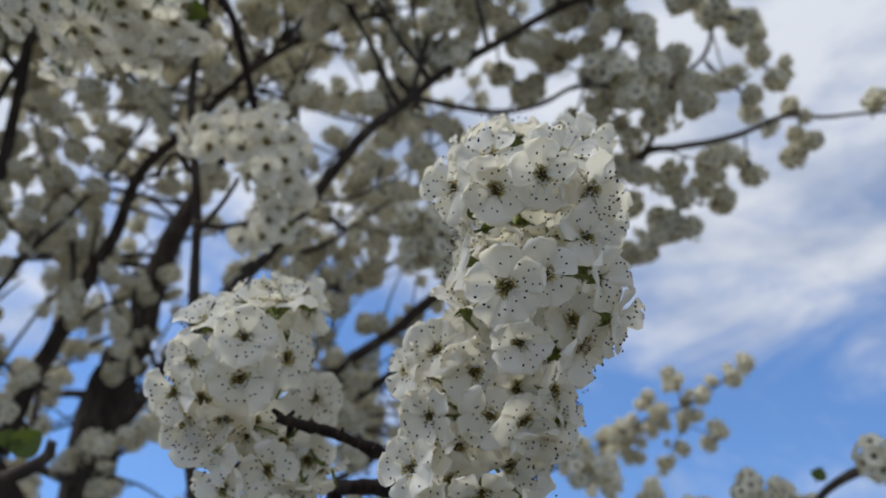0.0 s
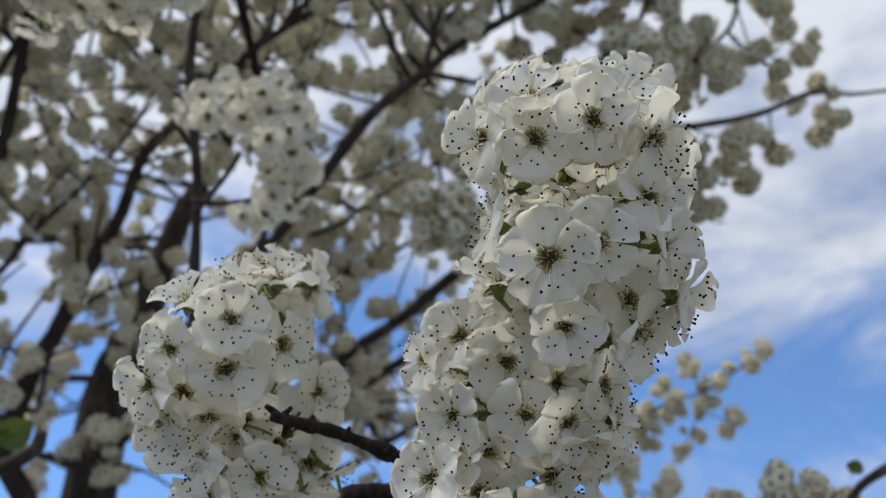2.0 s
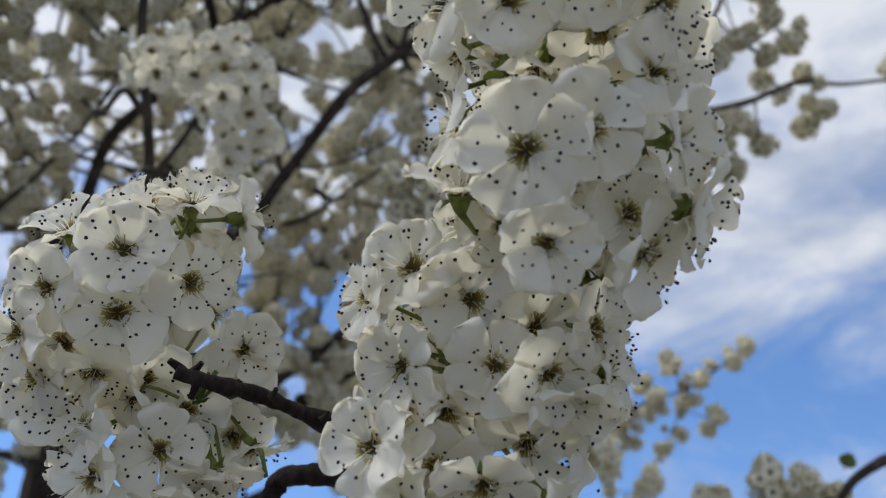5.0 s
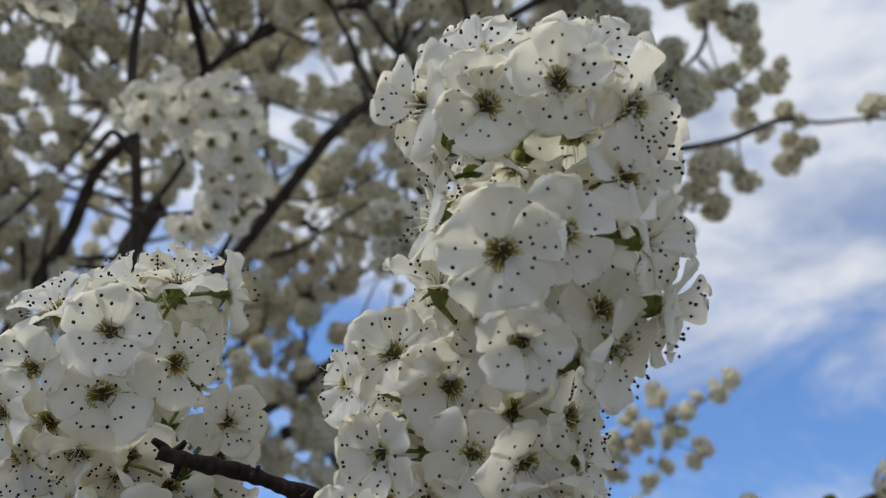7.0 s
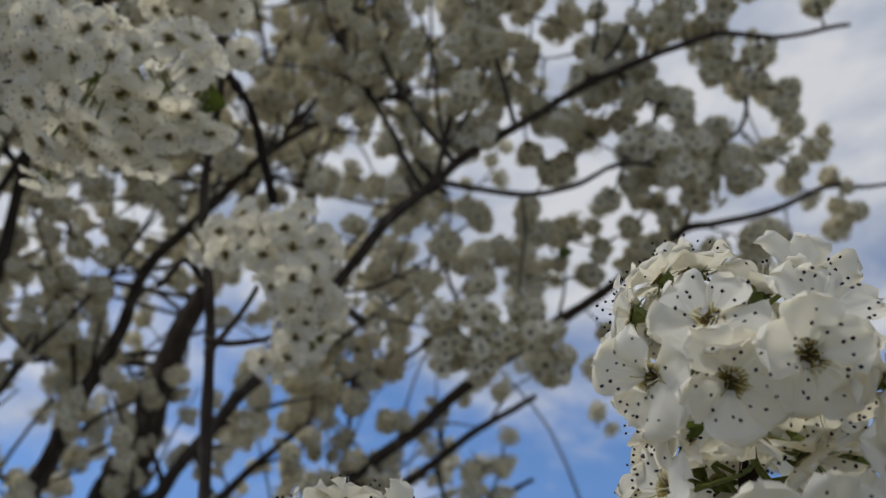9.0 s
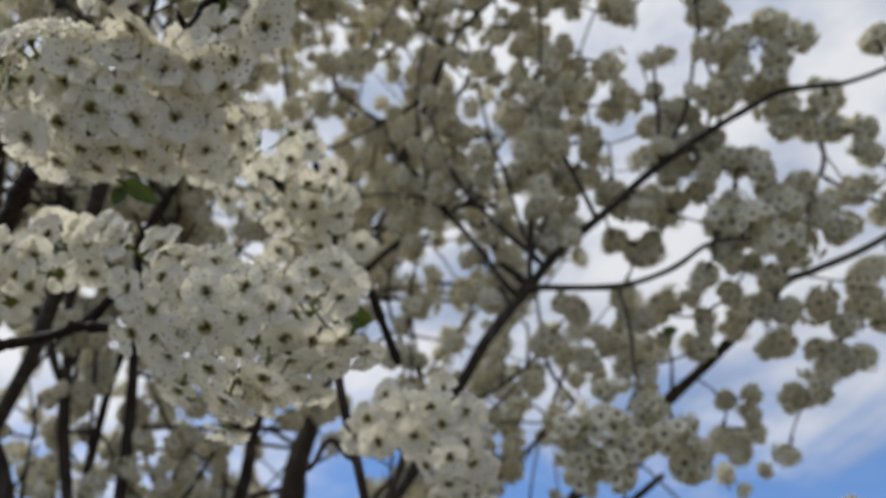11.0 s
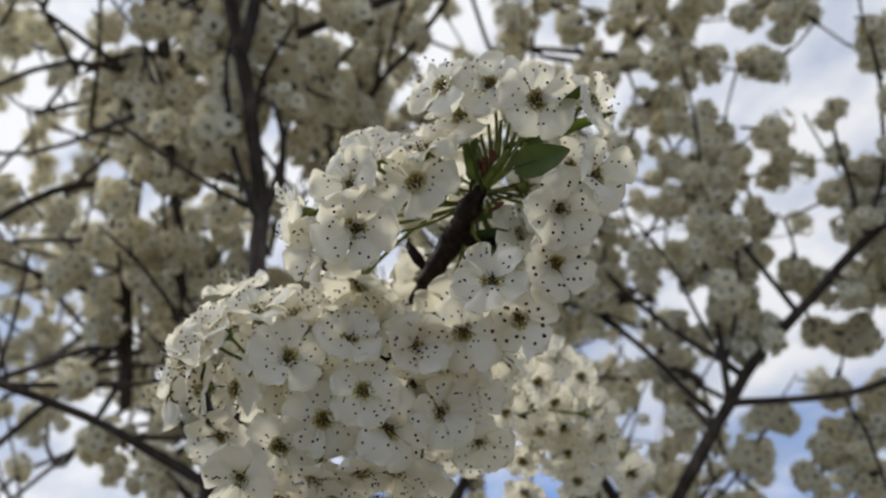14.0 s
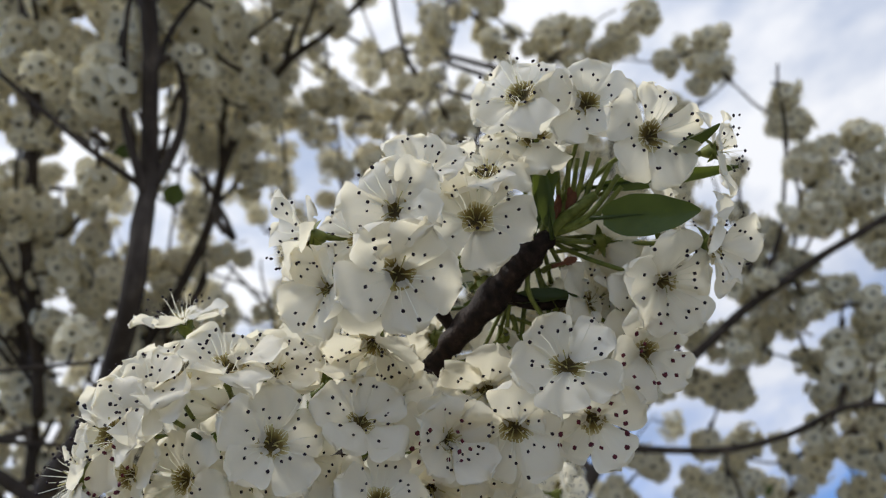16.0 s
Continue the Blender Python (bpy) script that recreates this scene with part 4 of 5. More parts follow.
FLOWERS_F_TOP = [(-0.275, 0.289, 2.174, 0.49, -0.79, 0.39), (-0.293, 0.282, 2.167, -0.05, -0.98, 0.19), (-0.266, 0.299, 2.174, 0.53, -0.76, 0.39),
    (-0.248, 0.330, 2.117), (-0.220, 0.325, 2.147), (-0.244, 0.341, 2.114), (-0.218, 0.339, 2.138), (-0.300, 0.300, 2.138), (-0.271, 0.328, 2.113),
    (-0.288, 0.319, 2.116), (-0.313, 0.288, 2.154, -0.71, -0.70, -0.01), (-0.265, 0.309, 2.153, 0.56, -0.66, -0.51)]
FLOWERS_G = [(-0.225, 0.400, 2.169), (-0.239, 0.409, 2.166), (-0.212, 0.445, 2.185), (-0.201, 0.456, 2.201), (-0.245, 0.396, 2.180), (-0.225, 0.483, 2.176),
    (-0.214, 0.492, 2.177), (-0.216, 0.496, 2.164), (-0.197, 0.498, 2.167), (-0.239, 0.485, 2.164), (-0.189, 0.519, 2.150), (-0.246, 0.467, 2.171),
    (-0.194, 0.500, 2.183), (-0.246, 0.502, 2.153), (-0.218, 0.511, 2.153), (-0.230, 0.438, 2.173), (-0.195, 0.486, 2.199), (-0.259, 0.446, 2.166),
    (-0.212, 0.477, 2.186), (-0.216, 0.368, 2.154), (-0.209, 0.343, 2.161), (-0.235, 0.373, 2.134), (-0.208, 0.376, 2.165)]
FLOWERS_H = [(-0.320, 0.348, 2.084), (-0.334, 0.345, 2.090), (-0.364, 0.331, 2.085), (-0.376, 0.337, 2.067), (-0.359, 0.346, 2.071), (-0.373, 0.353, 2.062),
    (-0.347, 0.349, 2.083), (-0.388, 0.325, 2.087), (-0.319, 0.355, 2.100), (-0.307, 0.371, 2.101), (-0.307, 0.380, 2.086), (-0.384, 0.333, 2.079),
    (-0.336, 0.355, 2.080), (-0.368, 0.335, 2.103), (-0.417, 0.294, 2.049), (-0.421, 0.313, 2.063), (-0.354, 0.344, 2.099)]

BUNCHES_RIGHT = [(0.211, 1.078, 2.499), (0.282, 1.080, 2.476), (0.235, 1.117, 2.438), (0.275, 1.116, 2.425), (0.318, 1.104, 2.426), (0.353, 1.112, 2.398),
    (0.311, 1.134, 2.381), (0.363, 1.129, 2.366), (0.493, 1.321, 2.538), (0.474, 1.337, 2.708), (0.542, 1.377, 2.708), (0.585, 1.380, 2.680), (0.587, 1.402, 2.647),
    (0.608, 1.379, 2.571), (0.671, 1.480, 2.564), (0.583, 1.467, 2.545), (0.684, 1.505, 2.510), (0.714, 1.500, 2.492), (0.675, 1.530, 2.469), (0.857, 1.498, 2.589),
    (0.569, 1.483, 2.409), (0.430, 1.323, 2.359), (0.372, 1.345, 2.348), (0.392, 1.358, 2.307), (0.488, 1.434, 2.326), (0.362, 1.387, 2.256), (0.331, 1.410, 2.214)]
BUNCHES_SPRIG = [(0.829, 2.448, 2.217), (0.787, 2.470, 2.177), (0.600, 2.517, 2.197), (0.532, 2.544, 2.129), (0.702, 2.505, 2.118), (0.638, 2.533, 2.037),
    (0.731, 2.513, 2.002), (0.575, 2.560, 1.917), (0.466, 2.570, 2.033), (0.403, 2.582, 2.017), (0.506, 2.569, 1.979), (0.285, 1.805, 1.811), (0.142, 1.217, 1.823),
    (0.126, 1.266, 1.853), (0.410, 0.836, 1.788), (0.418, 1.986, 1.794)]
BUNCHES_NEAR = [(0.285, 1.052, 1.739), (0.340, 1.035, 1.757), (0.382, 1.020, 1.741), (0.423, 1.002, 1.759), (0.312, 1.044, 1.717), (0.362, 1.027, 1.714),
    (0.405, 1.011, 1.717)]
BUNCHES_HIGH = [(0.261, 1.018, 2.740), (0.297, 1.039, 2.703), (0.266, 1.019, 2.579), (0.365, 1.051, 2.659), (0.406, 1.031, 2.662), (0.496, 1.026, 2.612),
    (0.421, 1.090, 2.578), (0.374, 1.116, 2.569), (0.417, 1.118, 2.539), (0.459, 1.114, 2.517), (0.249, 1.077, 2.505), (0.189, 1.070, 2.538), (0.193, 1.046, 2.383),
    (0.223, 1.001, 2.343), (0.293, 1.065, 2.402), (0.364, 1.147, 2.425), (0.445, 1.212, 2.468), (0.488, 1.211, 2.433), (0.098, 1.078, 2.460), (0.158, 1.130, 2.345),
    (0.262, 1.418, 2.400), (0.239, 1.434, 2.372), (0.307, 1.435, 2.328), (0.380, 1.404, 2.354)]
BUNCHES_HIGH2 = [(0.442, 1.387, 2.343), (0.358, 1.431, 2.299), (0.317, 1.464, 2.228), (0.189, 1.482, 2.260), (0.140, 1.268, 2.286), (0.037, 1.157, 2.322),
    (-0.038, 1.085, 2.465), (0.309, 1.972, 2.312), (0.361, 1.977, 2.248), (0.249, 2.197, 2.280), (-0.084, 0.971, 2.111), (-0.042, 0.972, 2.110), (-0.008, 0.979, 2.084),
    (0.032, 0.976, 2.083), (-0.071, 0.981, 2.076), (-0.035, 0.986, 2.057), (0.047, 1.032, 2.060), (0.020, 1.063, 2.148)]
BUNCHES_MID = [(-0.410, 1.528, 2.363), (-0.333, 1.546, 2.370), (-0.264, 1.545, 2.406), (-0.357, 1.572, 2.293), (-0.290, 1.599, 2.264), (-0.221, 1.598, 2.301),
    (-0.392, 1.592, 2.214), (-0.314, 1.620, 2.185), (-0.223, 1.650, 2.143), (-0.314, 1.650, 2.072), (-0.257, 1.671, 2.029), (-0.403, 1.618, 2.113),
    (-0.358, 1.650, 2.026), (-0.312, 1.670, 1.971), (-0.267, 1.684, 1.938), (-0.309, 1.683, 1.871), (-0.217, 1.706, 1.763), (-0.377, 1.663, 1.914),
    (-0.445, 1.558, 2.264), (-0.434, 1.625, 2.045), (-0.463, 1.633, 1.955)]
BUNCHES_GAP = [(-0.384, 1.666, 2.303), (-0.312, 1.677, 2.320), (-0.239, 1.706, 2.276), (-0.407, 1.688, 2.219), (-0.336, 1.711, 2.200), (-0.263, 1.734, 2.168),
    (-0.358, 1.725, 2.128), (-0.285, 1.750, 2.083), (-0.378, 1.740, 2.032), (-0.307, 1.759, 2.011), (-0.415, 1.716, 2.101), (-0.328, 1.765, 1.940),
    (-0.382, 1.759, 1.882), (-0.289, 1.780, 1.861), (-0.421, 1.740, 1.961), (-0.453, 1.660, 2.262), (-0.463, 1.686, 2.168)]
BUNCHES_WISP = [(0.839, 2.506, 2.216), (0.809, 2.525, 2.170), (0.714, 2.559, 2.138), (0.663, 2.577, 2.115), (0.696, 2.575, 2.066), (0.757, 2.565, 2.014),
    (0.719, 2.580, 1.978), (0.618, 2.575, 2.193), (0.549, 2.601, 2.129), (0.636, 2.602, 1.971), (0.582, 2.620, 1.913), (0.489, 2.624, 2.057), (0.435, 2.638, 2.023),
    (0.396, 2.649, 1.970), (0.467, 2.636, 1.986), (0.556, 2.615, 2.019), (0.503, 2.633, 1.946), (0.409, 2.653, 1.899), (0.352, 2.665, 1.833), (0.420, 2.657, 1.798),
    (0.538, 2.635, 1.789), (0.468, 2.649, 1.760)]
BUNCHES_LEFT = [(-0.741, 1.159, 2.503), (-0.703, 1.204, 2.477), (-0.759, 1.197, 2.430), (-0.650, 1.200, 2.530), (-0.737, 1.243, 2.380), (-0.681, 1.256, 2.420),
    (-0.617, 1.247, 2.492), (-0.538, 1.319, 2.442), (-0.490, 1.269, 2.551), (-0.558, 1.230, 2.561), (-0.771, 1.252, 2.321), (-0.516, 1.367, 2.374)]
BUNCHES_SIDE = [(0.054, 0.989, 3.022), (0.096, 1.014, 2.988), (0.052, 1.064, 2.948), (0.103, 1.075, 2.924), (0.009, 1.107, 2.911), (0.065, 1.130, 2.870),
    (0.080, 1.179, 2.800), (0.014, 1.176, 2.822), (0.075, 1.228, 2.727), (0.008, 1.237, 2.731), (0.156, 0.985, 2.998), (0.069, 1.149, 3.075), (0.061, 1.336, 2.845),
    (-0.046, 1.383, 2.791), (0.055, 1.268, 2.664)]
BUNCHES_EAST_LOW = [(0.092, 1.254, 2.479), (0.086, 1.202, 2.553), (0.238, 1.227, 2.473), (0.298, 1.208, 2.470), (0.257, 1.260, 2.427),
    (0.177, 1.334, 2.367), (0.107, 1.341, 2.405), (0.041, 1.375, 2.387), (0.268, 1.311, 2.354), (0.107, 1.392, 2.366)]
BUNCHES_EAST = [(0.270, 1.002, 2.743), (0.280, 1.029, 2.686), (0.311, 1.053, 2.669), (0.388, 1.054, 2.712), (0.371, 1.063, 2.659), (0.355, 1.079, 2.634),
    (0.265, 1.037, 2.599), (0.168, 1.101, 2.621), (0.191, 1.104, 2.581), (0.241, 1.115, 2.569), (0.172, 1.141, 2.559), (0.064, 1.164, 2.660), (0.067, 1.173,
    2.556), (0.005, 1.192, 2.613), (-0.014, 1.226, 2.559), (0.054, 1.171, 2.467), (0.107, 1.208, 2.452), (0.204, 1.152, 2.509), (0.285, 1.141, 2.533), (0.308,
    1.168, 2.494), (0.316, 1.188, 2.428), (0.267, 1.202, 2.438), (0.337, 1.146, 2.457), (0.315, 1.196, 2.379), (0.282, 1.246, 2.372), (0.224, 1.294, 2.385),
    (0.285, 1.279, 2.322), (-0.072, 1.494, 2.420), (0.260, 1.062, 2.925), (0.228, 1.046, 2.947), (0.179, 1.090, 2.875), (0.255, 1.040, 2.958), (0.073,
    1.081, 2.970), (0.077, 1.164, 2.845), (0.169, 1.117, 2.925)]
BUNCHES_ROUND = [(0.172, 1.465, 2.365), (0.343, 1.419, 2.384), (0.438, 1.402, 2.348), (0.364, 1.445, 2.297), (0.284, 1.457, 2.326), (0.296, 1.483, 2.230),
    (0.236, 1.488, 2.261), (0.188, 1.501, 2.244), (0.167, 1.516, 2.200), (0.263, 1.509, 2.151), (0.224, 1.506, 2.200), (0.187, 1.519, 2.174), (0.478, 1.367, 2.396),
    (0.402, 1.327, 2.540), (0.022, 1.273, 2.293), (0.004, 1.262, 2.323), (0.218, 1.195, 2.406), (0.247, 1.168, 2.444), (-0.034, 1.127, 2.486), (0.116, 1.116, 2.482),
    (-0.093, 1.252, 2.350), (-0.035, 1.270, 2.306), (-0.034, 1.235, 2.388), (0.044, 1.228, 2.396)]
BUNCHES_TOP = [(0.303, 1.038, 2.756), (0.370, 1.032, 2.709), (0.298, 1.106, 2.658), (0.328, 1.103, 2.635), (0.360, 1.104, 2.600), (0.320, 1.062, 2.709),
    (0.214, 0.963, 2.898), (0.156, 0.986, 2.902), (0.195, 1.008, 2.859), (0.139, 0.934, 2.961), (0.004, 0.982, 3.028), (0.298, 1.033, 2.766), (-0.087, 0.978, 3.046),
    (0.117, 1.151, 3.118), (0.079, 1.221, 2.595), (0.148, 1.186, 2.498), (0.073, 1.191, 2.541)]


def bough_line(k):
    """The line of the k-th near bough."""
    return [b for b in BRANCHES if b[0] == "near_bough"][k][1]


def back_line(points, depth):
    """A growing line a little behind a row of flowers."""
    return [Vector(q[:3]) - FRONT * depth for q in points]


blossom(FLOWERS_A + FLOWERS_A_MID + FLOWERS_A_LOW, bough_line(8), 0.35, 80, 1.05, 0.021, 0.0, 0.15)
blossom(FLOWERS_B + FLOWERS_B_BACK, back_line([FLOWERS_B[0], FLOWERS_B[1], FLOWERS_B[5], FLOWERS_B[6]], 0.03), 0.5, 14, 1.06, 0.016, 0.0, -0.3)
blossom(FLOWERS_C, back_line([FLOWERS_C[4], FLOWERS_C[3], FLOWERS_C[7], FLOWERS_C[9], FLOWERS_C[15]], 0.03), 1.0, 22, 1.2, 0.018, 0.0, 0.5)
blossom(FLOWERS_D + FLOWERS_D_LOW, back_line([FLOWERS_D[0], FLOWERS_D[9], FLOWERS_D[12]], 0.035), 0.6, 18, 1.12, 0.024)
SPURS = [q - FRONT * 0.008 for q in bough_line(0)[-42:]]
blossom(FLOWERS_E_TIP[:3], SPURS, 0.9, 0, 1.24, 0.028, 1.0)
blossom(FLOWERS_E + FLOWERS_E_TIP[3:], SPURS, 0.9, 16, 1.24, 0.026, 0.0, -0.35)
blossom(FLOWERS_F + FLOWERS_F_TOP, back_line([FLOWERS_F[8], FLOWERS_F[0], FLOWERS_F[3], FLOWERS_F[11]], 0.042), 0.5, 30, 1.20, 0.027, 0.06)
blossom(FLOWERS_G, back_line([FLOWERS_G[0], FLOWERS_G[7], FLOWERS_G[8]], 0.03), 1.6, 18, 1.12, 0.022, 0.0, 0.35)
blossom(FLOWERS_H, back_line([FLOWERS_H[0], FLOWERS_H[4], FLOWERS_H[3], FLOWERS_H[14]], 0.03), 1.0, 14, 1.12, 0.022, 0.0, 0.4)

# ---- leaves and shoots ----
leaf((-0.1694, 0.2929, 2.1923), (-0.1491, 0.2810, 2.1791), (-0.10, -0.78, -0.62), 0.0105, 0.22, 0.03)
leaf((-0.1670, 0.2946, 2.2040), (-0.1300, 0.2931, 2.1978), (0.05, -0.55, -0.83), 0.0040, 0.60, -0.03)
leaf((-0.1476, 0.2846, 2.2030), (-0.1356, 0.2772, 2.2018), (-0.12, 0.20, -0.97), 0.0050, 0.70, -0.05)
leaf((-0.1862, 0.2972, 2.1990), (-0.1770, 0.2852, 2.2085), (-0.55, -0.80, -0.20), 0.0055, 0.50, 0.02)
leaf((-0.1857, 0.2978, 2.2023), (-0.1834, 0.2887, 2.2114), (0.67, -0.48, -0.57), 0.0048, 0.50, 0.02)
leaf((-0.2130, 0.3181, 2.1905), (-0.1916, 0.3177, 2.1858), (0.21, -0.93, 0.31), 0.0048, 0.60, 0.00)
leaf((-0.1997, 0.3128, 2.1855), (-0.1791, 0.3133, 2.1815), (0.17, -0.94, 0.31), 0.0054, 0.60, 0.00)
leaf((-0.2231, 0.3300, 2.1770), (-0.2072, 0.3319, 2.1743), (0.23, -0.90, 0.38), 0.0059, 0.60, 0.00)
leaf((-0.2070, 0.3172, 2.2015), (-0.2128, 0.3284, 2.2037), (0.00, -0.85, -0.53), 0.0119, 0.30, 0.10)
leaf((-0.2328, 0.3309, 2.1840), (-0.2328, 0.3355, 2.1743), (0.11, -0.89, -0.45), 0.0071, 0.30, 0.10)
leaf((-0.2813, 0.2878, 2.1556), (-0.2794, 0.2950, 2.1546), (0.38, -0.84, -0.39), 0.0080, 0.30, 0.10)
leaf((-0.1522, 0.3083, 2.1948), (-0.1510, 0.3118, 2.1906), (-0.24, -0.82, -0.52), 0.0036, 0.30, 0.10)
leaf((-0.1859, 0.4387, 2.0573), (-0.1645, 0.4448, 2.0474), (0.03, -0.78, -0.62), 0.0170, 0.40, 0.05)
leaf((-0.1858, 0.4501, 2.0557), (-0.1823, 0.4552, 2.0423), (0.22, -0.97, -0.04), 0.0120, 0.40, 0.05)
leaf((-0.2590, 0.3327, 2.1018), (-0.2482, 0.3475, 2.0953), (0.46, -0.89, -0.09), 0.0100, 0.40, 0.05)
leaf((-0.2616, 0.3378, 2.1020), (-0.2681, 0.3392, 2.0951), (0.46, -0.89, -0.08), 0.0070, 0.40, 0.05)
leaf((0.0334, 0.2685, 1.8202), (0.0361, 0.2700, 1.8276), (-0.08, -0.89, -0.45), 0.0040, 0.40, 0.05)
leaf((0.0193, 0.2721, 1.8208), (0.0239, 0.2715, 1.8219), (0.00, -0.89, -0.45), 0.0030, 0.40, 0.05)
leaf((0.0121, 0.2692, 1.8260), (0.0138, 0.2674, 1.8294), (0.04, -0.88, -0.48), 0.0030, 0.40, 0.05)
leaf((0.0329, 0.2646, 1.8204), (0.0346, 0.2615, 1.8246), (-0.09, -0.83, -0.56), 0.0040, 0.40, 0.05)
leaf((0.0367, 0.2656, 1.8218), (0.0435, 0.2625, 1.8212), (-0.06, -0.98, 0.18), 0.0030, 0.40, 0.05)
leaf((0.0513, 0.2655, 1.8234), (0.0524, 0.2634, 1.8261), (-0.19, -0.81, -0.56), 0.0040, 0.40, 0.05)
leaf((0.0134, 0.2682, 1.8250), (0.0144, 0.2658, 1.8284), (0.03, -0.82, -0.57), 0.0040, 0.40, 0.05)
leaf((-0.0552, 0.3350, 1.7604), (-0.0620, 0.3290, 1.7554), (0.18, -0.42, -0.89), 0.0030, 0.50, 0.05)
leaf((-0.0625, 0.3198, 1.7573), (-0.0667, 0.3135, 1.7581), (0.22, -0.41, -0.88), 0.0022, 0.50, 0.00)
leaf((-0.3522, 0.6168, 1.7781), (-0.3352, 0.6255, 1.7942), (0.52, -0.80, -0.29), 0.0240, 0.30, 0.05)
leaf((-0.3559, 0.6140, 1.7821), (-0.3539, 0.6139, 1.7951), (0.52, -0.80, -0.30), 0.0180, 0.30, 0.05)
leaf((0.3915, 0.9544, 1.7758), (0.3985, 0.9507, 1.7892), (-0.37, -0.93, -0.05), 0.0160, 0.30, 0.05)
leaf((-0.5356, 0.7700, 2.6864), (-0.5189, 0.7611, 2.7044), (0.35, -0.68, -0.64), 0.0250, 0.30, 0.05)
leaf((-0.5670, 0.7158, 2.7229), (-0.5568, 0.7086, 2.7350), (0.38, -0.63, -0.68), 0.0180, 0.30, 0.05)
leaf((0.0926, 1.2560, 2.3225), (0.1158, 1.2496, 2.3229), (-0.25, -0.95, -0.20), 0.0180, 0.30, 0.05)
stalk([(-0.1880, 0.3036, 2.1949), (-0.1812, 0.2995, 2.1979), (-0.1748, 0.2959, 2.1995), (-0.1689, 0.2928, 2.2002)], 0.0020, 0.0015)
stalk([(-0.1858, 0.3034, 2.1971), (-0.1815, 0.3004, 2.2029), (-0.1759, 0.2978, 2.2074)], 0.0018, 0.0011)
stalk([(-0.1843, 0.3030, 2.1974), (-0.1792, 0.2973, 2.2027), (-0.1765, 0.2893, 2.2127)], 0.0010, 0.0007)
stalk([(-0.1843, 0.3030, 2.1974), (-0.1772, 0.2968, 2.2029), (-0.1726, 0.2883, 2.2130)], 0.0010, 0.0007)
stalk([(-0.1843, 0.3030, 2.1974), (-0.1759, 0.2992, 2.2035), (-0.1703, 0.2910, 2.2129)], 0.0010, 0.0007)
stalk([(-0.1843, 0.3030, 2.1974), (-0.1747, 0.2967, 2.2024), (-0.1676, 0.2880, 2.2119)], 0.0010, 0.0007)
stalk([(-0.1843, 0.3030, 2.1974), (-0.1734, 0.2964, 2.2005), (-0.1651, 0.2884, 2.2089)], 0.0010, 0.0007)
stalk([(-0.1843, 0.3030, 2.1974), (-0.1723, 0.2959, 2.1987), (-0.1627, 0.2885, 2.2060)], 0.0010, 0.0007)
stalk([(-0.1843, 0.3030, 2.1974), (-0.1721, 0.2949, 2.1959), (-0.1621, 0.2886, 2.2016)], 0.0010, 0.0007)
stalk([(-0.1843, 0.3030, 2.1974), (-0.1721, 0.2958, 2.1946), (-0.1621, 0.2905, 2.1990)], 0.0010, 0.0007)
stalk([(-0.1843, 0.3030, 2.1974), (-0.1815, 0.2998, 2.2037), (-0.1814, 0.2924, 2.2136)], 0.0010, 0.0007)
stalk([(-0.1843, 0.3030, 2.1974), (-0.1830, 0.3009, 2.2046), (-0.1846, 0.2935, 2.2147)], 0.0010, 0.0007)
stalk([(-0.1877, 0.3133, 2.1930), (-0.1841, 0.3115, 2.1930), (-0.1809, 0.3127, 2.1925)], 0.0010, 0.0007)
SHOOT_FLOWERS = [((-0.1812, 0.3086, 2.1992), (-0.1658, 0.3122, 2.1891)),
    ((-0.1822, 0.3104, 2.1966), (-0.1702, 0.3103, 2.1937)),
    ((-0.1941, 0.3162, 2.1887), (-0.1793, 0.3190, 2.1810)),
    ((-0.2006, 0.3190, 2.1843), (-0.1884, 0.3222, 2.1766)),
    ((-0.2030, 0.3171, 2.1879), (-0.1733, 0.3177, 2.1817)),
    ((-0.1854, 0.3212, 2.1782), (-0.1732, 0.3191, 2.1791)),
    ((-0.2218, 0.3223, 2.1768), (-0.2017, 0.3249, 2.1724)),
    ((-0.2208, 0.3236, 2.1743), (-0.2111, 0.3250, 2.1723))]
for foot, head in SHOOT_FLOWERS:
    foot, head = Vector(foot), Vector(head)
    reach = head - foot
    flower(foot + reach * 1.2 - FRONT * 0.004, (reach.normalized() - FRONT * 0.3).normalized(), foot, 1.1)
stalk([(-0.2250, 0.3246, 2.1714), (-0.2238, 0.3247, 2.1685), (-0.2234, 0.3275, 2.1649)], 0.0010, 0.0007)
stalk([(-0.1999, 0.3190, 2.1841), (-0.1995, 0.3187, 2.1821), (-0.1996, 0.3215, 2.1795)], 0.0010, 0.0007)
leaf((-0.1804, 0.2975, 2.2004), (-0.1786, 0.2934, 2.2039), (0.14, -0.89, -0.44), 0.0015, 0.50, 0.05, "", "bud_scale", SCALE_BROWN)
leaf((-0.1770, 0.2968, 2.2008), (-0.1740, 0.2931, 2.2031), (0.13, -0.89, -0.44), 0.0018, 0.50, 0.05, "", "bud_scale", SCALE_BROWN)
leaf((-0.1758, 0.2959, 2.2017), (-0.1752, 0.2923, 2.2046), (0.12, -0.89, -0.45), 0.0014, 0.50, 0.05, "", "bud_scale", SCALE_BROWN)
leaf((-0.1816, 0.3052, 2.1890), (-0.1782, 0.3037, 2.1883), (0.15, -0.91, -0.38), 0.0017, 0.50, 0.05, "", "bud_scale", SCALE_BROWN)
leaf((-0.1817, 0.2971, 2.2015), (-0.1816, 0.2936, 2.2041), (0.15, -0.89, -0.44), 0.0013, 0.50, 0.05, "", "bud_scale", SCALE_BROWN)
